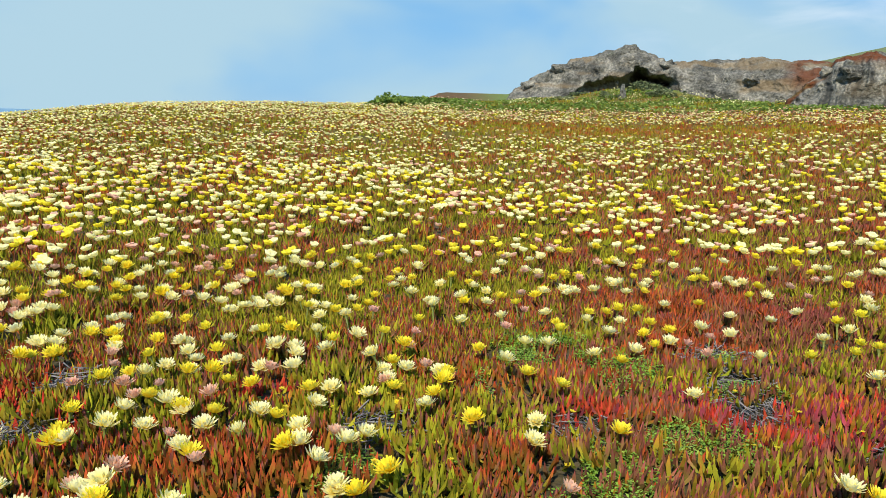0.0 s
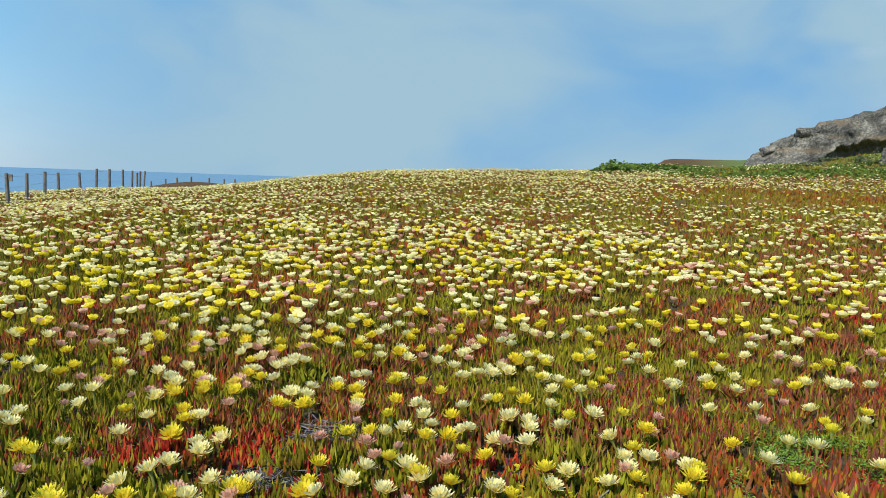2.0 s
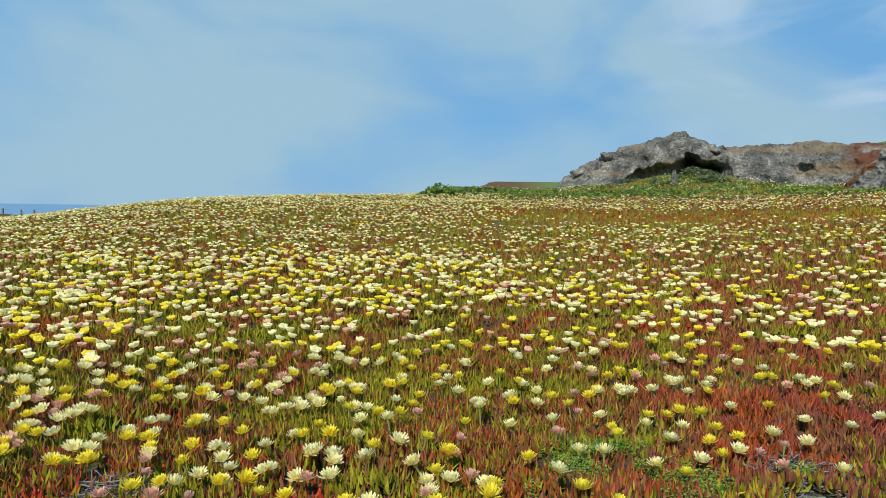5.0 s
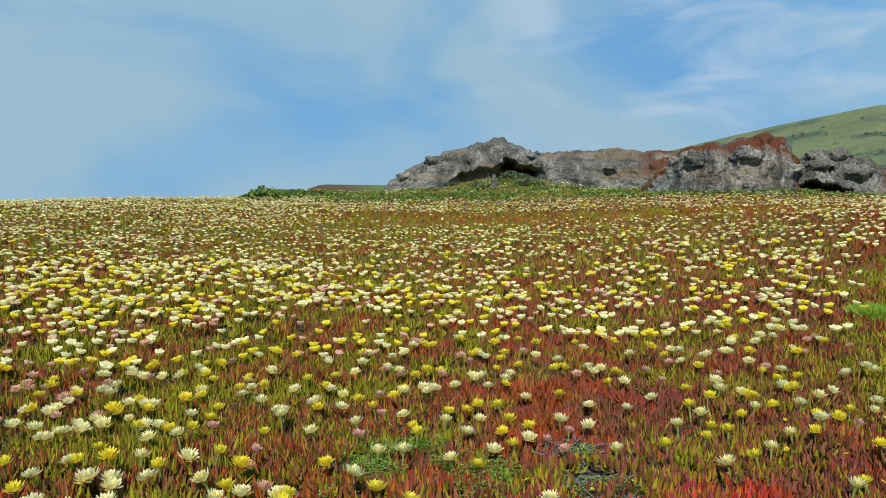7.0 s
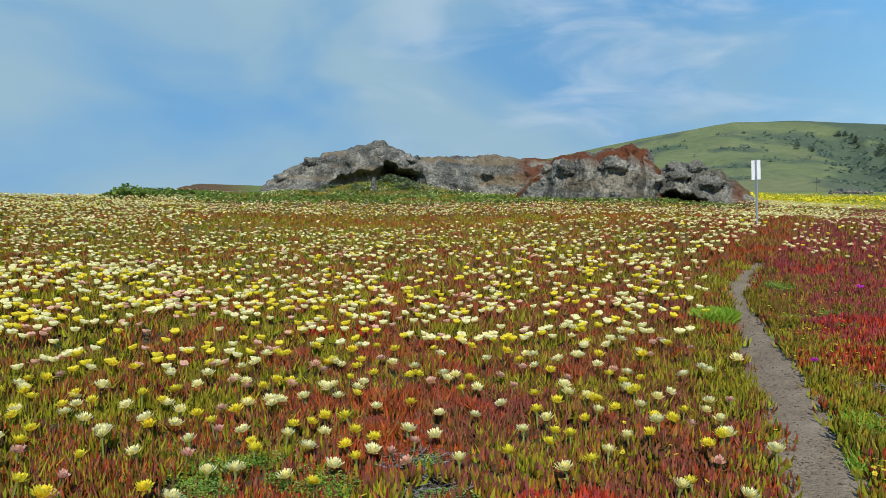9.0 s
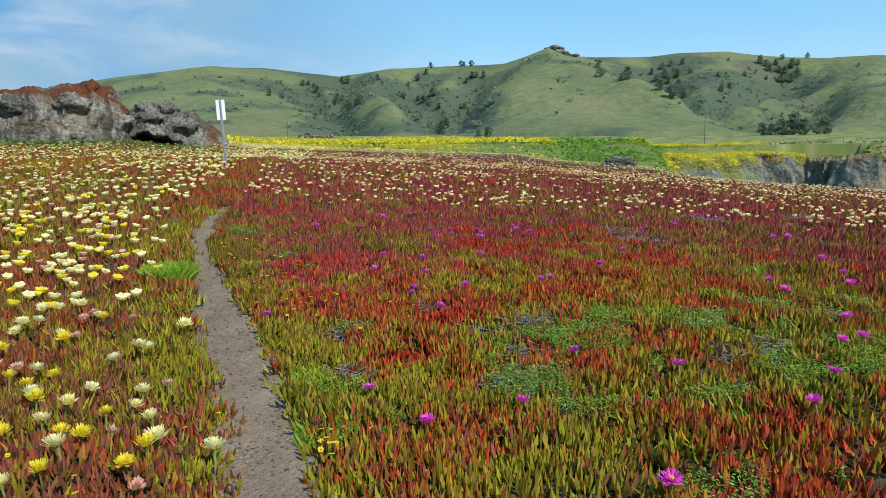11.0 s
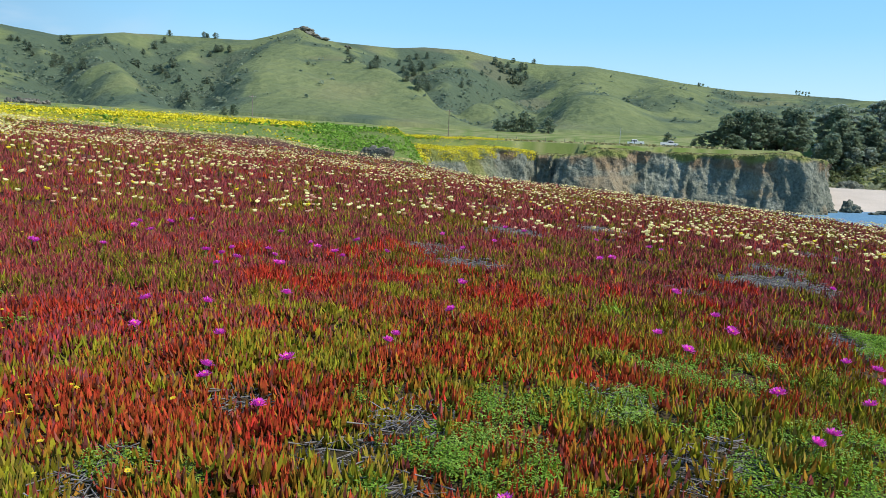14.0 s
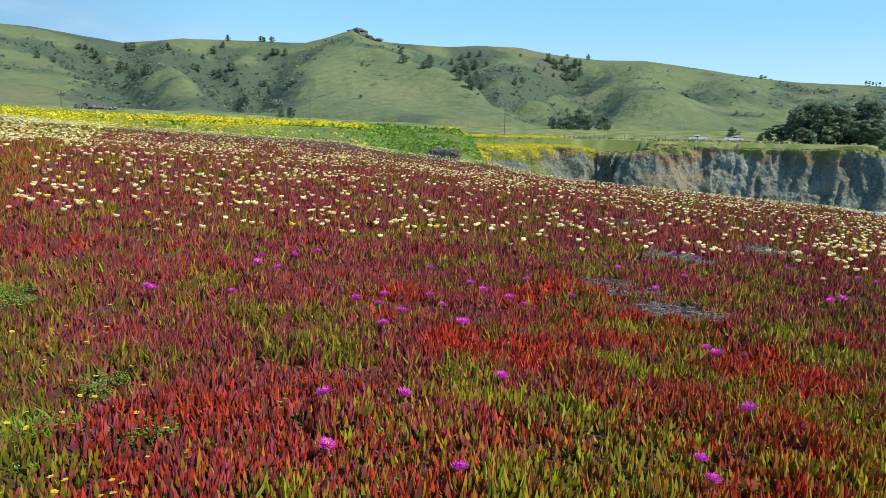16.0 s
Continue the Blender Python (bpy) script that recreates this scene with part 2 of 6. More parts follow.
def sheet(name, verts, faces, mat, attrs=None, smooth=True):
    """One mesh object from arrays: verts (n, 3), faces (m, 3 or 4) and float attributes by vertex."""
    verts, faces = np.asarray(verts, np.float32), np.asarray(faces, np.int32)
    me = bpy.data.meshes.new(name)
    me.vertices.add(len(verts))
    me.vertices.foreach_set("co", verts.ravel())
    me.loops.add(faces.size)
    me.loops.foreach_set("vertex_index", faces.ravel())
    me.polygons.add(len(faces))
    me.polygons.foreach_set("loop_start", np.arange(0, faces.size, faces.shape[1], dtype=np.int32))
    me.polygons.foreach_set("use_smooth", np.full(len(faces), smooth))
    me.update(calc_edges=True)
    for k, v in (attrs or {}).items():
        me.attributes.new(k, "FLOAT", "POINT").data.foreach_set("value", np.asarray(v, np.float32))
    me.materials.append(mat)
    return new(name, me)


def grid_faces(nu, nv, wrap=False):
    i, j = np.meshgrid(np.arange(nu if wrap else nu - 1), np.arange(nv - 1), indexing="ij")
    a, b = i * nv + j, ((i + 1) % nu) * nv + j
    return np.stack([a, b, b + 1, a + 1], -1).reshape(-1, 4)


def ramp(x, a, b):
    t = np.clip((np.asarray(x, float) - a) / (b - a), 0, 1)
    return t * t * (3 - 2 * t)


_PERM = np.random.RandomState(7).permutation(4096)
_VAL = np.random.RandomState(8).rand(4096)


def vnoise(x, y, z=0.0):
    """Smooth value noise, 0 to 1, on arrays."""
    x, y, z = np.broadcast_arrays(np.asarray(x, float), np.asarray(y, float), np.asarray(z, float))
    xi, yi, zi = np.floor(x).astype(int), np.floor(y).astype(int), np.floor(z).astype(int)
    fx, fy, fz = x - xi, y - yi, z - zi
    fx, fy, fz = fx * fx * (3 - 2 * fx), fy * fy * (3 - 2 * fy), fz * fz * (3 - 2 * fz)

    def h(a, b, c):
        return _VAL[_PERM[(_PERM[(_PERM[a & 4095] + b) & 4095] + c) & 4095]]

    def lerp(a, b, t):
        return a + (b - a) * t
    c = [lerp(h(xi, yi + dy, zi + dz), h(xi + 1, yi + dy, zi + dz), fx) for dz in (0, 1) for dy in (0, 1)]
    return lerp(lerp(c[0], c[1], fy), lerp(c[2], c[3], fy), fz)


def fbm(x, y, z=0.0, octaves=4):
    out, amp, tot, s = 0.0, 1.0, 0.0, 1.0
    for k in range(octaves):
        out = out + amp * vnoise(np.asarray(x) * s + 17.3 * k, np.asarray(y) * s - 9.1 * k, np.asarray(z) * s + 5.7 * k)
        tot += amp
        amp, s = amp * 0.5, s * 2.03
    return out / tot


# ---- lie of the land ----
SEA_Z = -7.0
# bearing, distance and height of the field's main swells and edges
SWELLS = np.array([
    (0, 0, 0.02), (-25, 3.5, 0.12), (10, 5, 0.12), (55, 4, 0.16), (63, 7.6, 0.44), (90, 7.5, 0.42), (63, 10.4, 0.62), (64.5, 14.6, 0.88),
    (46, 10, 0.52), (47.6, 20.4, 1.66), (10, 14, 0.45), (-20, 14, 0.45), (-40, 16, 0.25), (20, 26, 1.25), (-5, 28, 1.45), (-25, 30, 1.05),
    (-50, 36, -0.5), (-45, 38, -0.1), (-40, 45, 0.45), (-33, 45, 0.5), (-29, 45, 1.0), (-20, 42, 1.85), (-2, 42, 2.3), (4.5, 53, 3.4), (9, 50, 3.25), (22, 50, 3.3), (36, 40, 2.8), (47, 32, 2.0),
    (60, 34, 1.88), (76, 34, 1.22), (90, 34, 0.56), (104, 33, 0.0), (118, 31, -0.6), (150, 14, -0.5), (-90, 16, -0.4), (180, 20, -1.1)])
_sx, _sy = SWELLS[:, 1] * np.sin(np.radians(SWELLS[:, 0])), SWELLS[:, 1] * np.cos(np.radians(SWELLS[:, 0]))


def _tps(d2):
    return np.where(d2 > 1e-9, 0.5 * d2 * np.log(np.maximum(d2, 1e-9)), 0.0)


_n = len(SWELLS)
_A = np.zeros((_n + 3, _n + 3))
_A[:_n, :_n] = _tps((_sx[:, None] - _sx) ** 2 + (_sy[:, None] - _sy) ** 2) + 1.0 * np.eye(_n)
_A[:_n, _n:] = np.stack([np.ones(_n), _sx, _sy], 1)
_A[_n:, :_n] = _A[:_n, _n:].T
_W = np.linalg.solve(_A, np.r_[SWELLS[:, 2], 0, 0, 0])

# the cove's cliff line: bearing and distance
CLIFF_LINE = [(78, 96), (81, 118), (84, 140), (87, 160), (89.5, 172), (91.5, 171), (93.5, 165), (96, 170), (99, 174), (103, 177), (106.5, 178), (109, 179), (110.2, 186), (110.6, 205), (110.2, 240), (109, 275)]
_ca, _cr = np.array(CLIFF_LINE, float).T


def height(x, y):
    """The ground's height anywhere, on arrays."""
    x, y = np.asarray(x, float), np.asarray(y, float)
    sh = x.shape
    x, y = x.ravel(), y.ravel()
    r, az = np.hypot(x, y), np.degrees(np.arctan2(x, y))
    az = np.where(az < -150, az + 360, az)
    k = np.minimum(1.0, 56.0 / np.maximum(r, 1e-6))
    xs, ys = x * k, y * k
    z = _W[_n] + _W[_n + 1] * xs + _W[_n + 2] * ys
    for i in range(_n):
        z = z + _W[i] * _tps((xs - _sx[i]) ** 2 + (ys - _sy[i]) ** 2)
    z = z + 0.05 * (fbm(x / 2.2, y / 2.2, 3.0, 3) - 0.5) * 2 * ramp(r, 1, 6)
    # inland: the coastal shelf rises gently to the hills
    shelf = 1.6 + 0.0325 * r + 0.028 * np.maximum(r - 270, 0)
    gully = -(0.9 + 2.4 * ramp(az, 68, 76)) * ramp(r, 38, 54) * (1 - ramp(r, 58, 74 + 22 * ramp(az, 68, 76))) * ramp(az, 44, 52)
    inland = shelf + gully - (0.5 + 3.0 * ramp(r, 60, 72)) * (1 - ramp(az, 9, 12)) + 0.75 * np.exp(-((az - 3.2) / 2.6) ** 2 - ((r - 57) / 5.0) ** 2)
    # seaward: down to the water
    sea = np.interp(az, [-60, -45, -38, -30, -20, -5], [-0.8, -0.4, 0.3, 0.6, 1.4, 2.0]) - 0.055 * np.maximum(r - 42, 0) + 2.4 * np.exp(-((az + 33) / 6.0) ** 2 - ((r - 86) / 9.0) ** 2)
    cove = np.where(r < 100, 0.2 - 0.12 * np.maximum(r - 32, 0), -9.0)
    beach = SEA_Z - 1.6 + 5.4 * ramp(r, 196, 275) + 17.5 * ramp(r, 274, 330) + 0.05 * np.maximum(r - 300, 0)
    w_in = ramp(az, -1, 4) * (1 - ramp(az, 78, 84.5))
    edge = np.interp(az, _ca, _cr)
    w_shelf = ramp(r - edge, 1.5, 5.0) * ramp(az, 76, 78) * (1 - ramp(az, 108.9, 109.9))
    far = sea * (1 - ramp(az, -1, 4)) + inland * w_in + cove * ramp(az, 78, 84.5) * (1 - ramp(az, 122, 150)) + sea * ramp(az, 122, 150)
    far = far * (1 - w_shelf) + (shelf - 0.9) * w_shelf
    back = 1.6 * ramp(r, 255, 285)
    w_b = ramp(az, 109.4 - back, 111.0 - back) * (1 - ramp(az, 130, 140)) * ramp(r, 150, 180)
    far = far * (1 - w_b) + beach * w_b
    far = np.maximum(far, -11.0)
    b = ramp(r, 36, 60)
    out = z * (1 - b) + far * b + 0.9 * np.exp(-(np.abs(az - 19.4) / 5.0) ** 2.6 - ((r - 50.5) / 3.6) ** 2)
    return out.reshape(sh)


def zone(x, y):
    """Where a place lies: range, bearing, side of the path, share over the path, and three scales of unevenness."""
    x, y = np.asarray(x, float), np.asarray(y, float)
    r, az = np.hypot(x, y), np.degrees(np.arctan2(x, y))
    az = np.where(az < -150, az + 360, az)
    side = track_side(x, y)
    right = ramp(side, -0.1, 0.3)
    n1, n2, n3 = fbm(x / 2.4, y / 2.4, 0.0, 3), fbm(x / 1.1 + 40, y / 1.1, 0.0, 3), fbm(x / 5.0 - 30, y / 5.0, 0.0, 2)
    return r, az, side, right, n1, n2, n3


# the footpath, from beside the camera to the sign and beyond: plan points of its middle and its width
TRACK = [(1.2, 0.1), (2.38, 1.28), (3.40, 2.25), (4.02, 2.87), (4.57, 3.45), (5.20, 4.18), (5.86, 4.96), (6.6, 5.75), (7.3, 6.6), (8.25, 7.62), (9.3, 8.55), (10.3, 9.24), (11.3, 9.9)]
_tx, _ty = np.array(TRACK).T


def track_side(x, y):
    """Distance from the path's middle line, positive on its right."""
    sh = np.shape(x)
    x, y = np.ravel(x), np.ravel(y)
    best = np.full(x.shape, 1e9)
    out = np.zeros(x.shape)
    for i in range(len(_tx) - 1):
        dx, dy = _tx[i + 1] - _tx[i], _ty[i + 1] - _ty[i]
        L = math.hypot(dx, dy)
        t = ((x - _tx[i]) * dx + (y - _ty[i]) * dy) / L ** 2
        lo, hi = (-9.0 if i == 0 else 0.0), (9.0 if i == len(_tx) - 2 else 1.0)
        t = np.clip(t, lo, hi)
        px, py = x - _tx[i] - t * dx, y - _ty[i] - t * dy
        d = np.hypot(px, py)
        s = np.where((px * dy - py * dx) >= 0, 1.0, -1.0)
        out = np.where(d < best, s * d, out)
        best = np.minimum(best, d)
    return out.reshape(sh)


# ground sheet: rings about the viewpoint
az_g = np.concatenate([np.arange(-60, 130, 0.6), np.arange(130, 300, 2.0)])
r_g = np.concatenate([[0.0], 0.6 * 1.04 ** np.arange(0, 173)])
AZ, RR = np.meshgrid(np.radians(az_g), r_g, indexing="ij")
GX, GY = RR * np.sin(AZ), RR * np.cos(AZ)
GZ = height(GX, GY)
gaz = np.degrees(AZ)
GZ = GZ - 60 * ramp(RR, 470, 520) * (gaz > 20) * (gaz < 135)
rr, aa, side, right, n1, n2, n3 = zone(GX, GY)
grass = np.clip(ramp(rr, 48, 60) * ((gaz > 9) & (gaz < 112)) + ramp(rr, 270, 280) * ((gaz >= 112) & (gaz < 136)) + 0.9 * ramp(rr, 42, 50) * ramp(gaz, 5, 9) * (gaz < 45), 0, 1) * (0.55 + 0.6 * n3)
rust = np.exp(-((rr - (27 + 3 * (n1 - 0.5))) / 2.2) ** 2) * ramp(gaz, 2, 8) * (1 - ramp(gaz, 42, 46))
rust = np.clip(rust + 0.18 * (gaz < -25) * ramp(rr, 44, 60) + 0.45 * ramp(rr, 49, 53) * ramp(gaz, -3, 0) * (1 - ramp(gaz, 6, 9)) * n1, 0, 1)
purple = right * (rr < 60) * (0.5 + 0.5 * n1) * ramp(rr, 6, 11)
olive = (1 - right) * ramp(rr, 8, 14) * (rr < 50) * (0.5 + 0.5 * n2)
straw = np.clip(ramp(rr, 100, 200) * (n2 > 0.52) * (gaz > 40) * 0.35 + np.exp(-((rr - 236) / 5.0) ** 2) * (gaz > 40) * (gaz < 104), 0, 1)
bloom_g = ramp(gaz, 45, 48) * (1 - ramp(gaz, 69, 73)) * np.exp(-((rr - np.interp(gaz, [46, 58, 72], [72, 80, 86])) / 13.0) ** 2) * ramp(fbm(GX / 9.0 + 3, GY / 9.0, 1.0, 3), 0.36, 0.58)
ash_g = np.zeros_like(GX)
for ax_, ay_, ar_ in ((13.7, 2.1, 0.7), (10.8, 2.4, 0.42), (11.3, 3.0, 0.42), (12.1, -1.1, 0.7), (13.0, -1.4, 0.5), (15.5, 0.6, 0.6), (16.5, -2.8, 0.5)):
    ash_g = np.maximum(ash_g, 1 - ramp(np.hypot(GX - ax_, GY - ay_) / ar_, 0.7, 1.3))
ground = sheet("ground", np.stack([GX, GY, GZ], -1).reshape(-1, 3), grid_faces(len(az_g), len(r_g), True), M_GROUND,
               {"grass": grass.ravel(), "rust": rust.ravel(), "purple": purple.ravel(), "olive": olive.ravel(), "straw": straw.ravel(), "bloom": bloom_g.ravel() * 0.7, "ash": ash_g.ravel() * 0.8})
tagged(ground, "rolling coastal heath soil under iceplant and grass", "ground", kind="structure")

# sea all round to the horizon
ang = np.linspace(0, 2 * pi, 97)[:-1]
rad = np.array([0.0, 60, 120, 200, 320, 520, 900, 1600, 2800, 4600])
SA, SR = np.meshgrid(ang, rad, indexing="ij")
sea = sheet("sea", np.stack([SR * np.sin(SA), SR * np.cos(SA), np.full_like(SA, SEA_Z)], -1).reshape(-1, 3), grid_faces(96, 10, True), M_SEA)
tagged(sea, "blue sea water with small waves", "sea", kind="structure")

# footpath of bare earth, sunk between the plants
tt = np.linspace(0, 1, 420)


def smooth_line(xs, n, rounds=30):
    t = np.linspace(0, 1, n)
    v = np.interp(t, np.linspace(0, 1, len(xs)), xs)
    for _ in range(rounds):
        v[1:-1] = 0.25 * v[:-2] + 0.5 * v[1:-1] + 0.25 * v[2:]
    return v


px, py = smooth_line(_tx, 420), smooth_line(_ty, 420)
nx, ny = np.gradient(py), -np.gradient(px)
nl = np.hypot(nx, ny)
nx, ny = nx / nl, ny / nl
across = np.linspace(-1, 1, 15)
half = (0.26 + 0.06 * fbm(tt * 22, 0.5, 0.0, 3)) * (1 - 0.35 * ramp(tt, 0.42, 0.62))
PX = px[:, None] + nx[:, None] * across * half[:, None] * (1 + 0.25 * (fbm(px[:, None] * 3, across * 2, 1.0, 2) - 0.5))
PY = py[:, None] + ny[:, None] * across * half[:, None]
PZ = height(PX, PY) + 0.022 - 0.012 * (1 - across ** 2) + 0.012 * (fbm(PX * 9, PY * 9, 0.0, 3) - 0.5) - 0.03 * np.abs(across) ** 6
footpath = sheet("footpath", np.stack([PX, PY, PZ], -1).reshape(-1, 3), grid_faces(420, 15), M_DIRT)
tagged(footpath, "narrow trodden path of pale brown dirt", "path", kind="structure")

# ---- hills ----
# skyline of the range: bearing and elevation angle from the viewpoint
SKYLINE = np.array([(20, 3.0), (31.6, 5.0), (38.5, 6.55), (45, 7.6), (49.3, 7.6), (54.8, 7.1), (58.9, 7.7), (62, 7.9), (67.7, 8.05), (69.6, 8.65), (71.2, 9.2), (72.7, 8.6), (74.2, 8.4),
                    (78.9, 8.25), (81, 8.45), (84.3, 8.35), (87, 7.85), (90.5, 7.5), (94, 7.45), (99, 6.7), (103, 5.95), (109, 5.55), (113, 5.2), (118, 4.8), (128, 4.2), (140, 3.0)])
haz = np.arange(18, 140, 0.2)
ht = np.concatenate([np.linspace(0, 1, 95), np.linspace(1.03, 1.3, 8)])
HA, HT = np.meshgrid(haz, ht, indexing="ij")
crest_r = 980 + 160 * (fbm(haz / 14.0, 0.3, 0.0, 3) - 0.5) - 260 * ramp(haz, 100, 118)
foot_r = 430 + 30 * np.sin(haz / 7.0)
HR = foot_r[:, None] + (crest_r - foot_r)[:, None] * HT
sky_el = np.interp(haz, SKYLINE[:, 0], SKYLINE[:, 1])
foot_el = np.interp(haz, [18, 49, 62, 74, 86, 93, 104, 118, 140], [1.8, 2.0, 2.5, 2.6, 2.3, 2.5, 2.4, 2.0, 1.5])
el = foot_el[:, None] + (sky_el - foot_el)[:, None] * np.minimum(HT, 1.0) ** 0.85
HX, HY = HR * np.sin(np.radians(HA)), HR * np.cos(np.radians(HA))
# gullies and spurs: bearing and elevation angle down their run
GULLIES = [[(52.0, 6.7), (52.9, 5.9), (54.2, 5.0), (55.1, 4.2), (56.0, 3.0)], [(55.4, 6.7), (54.6, 5.3)], [(65.5, 7.1), (64.8, 6.1), (64.4, 4.9), (63.2, 3.3)], [(62.0, 5.9), (62.2, 4.6), (63.2, 3.3)],
           [(61.0, 7.1), (59.7, 5.6), (60.6, 5.2), (62.2, 4.0)], [(79.9, 8.1), (79.0, 6.3), (81.0, 5.8), (81.8, 5.1), (84.3, 3.7), (86.2, 2.7)], [(88.4, 7.1), (88.2, 6.1), (85.5, 5.8), (84.2, 5.6), (83.4, 4.5)], [(90.8, 5.6), (89.3, 4.3), (88.3, 3.2)]]
SPURS = [[(71.3, 9.1), (73.4, 7.3), (75.7, 6.0), (79.5, 5.0), (82.9, 3.9), (85.6, 2.7)], [(71.3, 9.1), (68.8, 6.9), (66.6, 4.8)], [(57.8, 7.4), (57.2, 5.5), (57.6, 4.0)], [(94, 7.2), (93, 5.0), (95, 3.5)], [(102, 6.0), (100, 4.2)]]


def run_distance(runs):
    """Metres, over the slope, to the nearest of some runs."""
    best = np.full(HA.shape, 1e9)
    for run in runs:
        ra_, re_ = np.array(run, float).T
        f_, k_ = np.interp(ra_, haz, foot_el), np.interp(ra_, haz, sky_el)
        pu, pv = ra_ * 13.0, np.clip((re_ - f_) / (k_ - f_), 0, 1) ** (1 / 0.85) * 450
        for i in range(len(pu) - 1):
            du, dv = pu[i + 1] - pu[i], pv[i + 1] - pv[i]
            t_ = np.clip(((HA * 13.0 - pu[i]) * du + (HT * 450 - pv[i]) * dv) / (du * du + dv * dv), 0, 1)
            best = np.minimum(best, np.hypot(HA * 13.0 - pu[i] - t_ * du, HT * 450 - pv[i] - t_ * dv))
    return best


d_gully = run_distance(GULLIES) + 26 * (fbm(HX / 45.0, HY / 45.0, 3.0, 3) - 0.5)
d_spur = run_distance(SPURS) + 16 * (fbm(HX / 60.0, HY / 60.0, 5.0, 3) - 0.5)
env_h = np.clip(HT * (1 - HT) * 5, 0, 1)
relief = fbm(HX / 170.0, HY / 170.0, 0.0, 4) - 0.5
HZ = 1.6 + HR * np.tan(np.radians(el)) - 90 * np.maximum(HT - 1, 0)
HZ = HZ + (30 * relief + 16 * np.exp(-(d_spur / 42) ** 2) - 17 * np.exp(-(d_gully / 24) ** 2) - 9 * np.exp(-(d_gully / 60) ** 2)) * env_h
HZ = HZ + 4.0 * (fbm(HX / 26, HY / 26, 0.0, 4) - 0.5) * ramp(HT, 0, 0.15) * (1 - 0.6 * ramp(HT, 0.85, 1.0))
HZ[:, 0] -= 6
sc = fbm(HX / 48.0, HY / 48.0, 9.0, 4)
brushy = ramp(HA, 48, 53) * (1 - ramp(HA, 57, 60)) + 0.8 * ramp(HA, 59, 62) * (1 - ramp(HA, 67, 69)) + ramp(HA, 77.5, 80) * (1 - ramp(HA, 88, 91)) * ramp(HT, 0.3, 0.5)
scrub = np.clip(ramp(sc + 0.30 * np.exp(-(np.maximum(d_gully, 0) / 34) ** 2) + 0.10 * brushy - 0.12 * np.exp(-(d_spur / 40) ** 2) - 0.12 * (1 - ramp(HT, 0.08, 0.2)), 0.50, 0.68), 0, 1) * 0.8
earth = ramp(fbm(HX / 70.0 + 50, HY / 70.0, 2.0, 3), 0.60, 0.74) * 0.16
hills = sheet("hills", np.stack([HX, HY, HZ], -1).reshape(-1, 3), grid_faces(len(haz), len(ht)), M_HILL, {"scrub": scrub.ravel(), "earth": earth.ravel()})
tagged(hills, "green grassy coastal hills with dark scrub in the gullies", "hills", kind="structure")


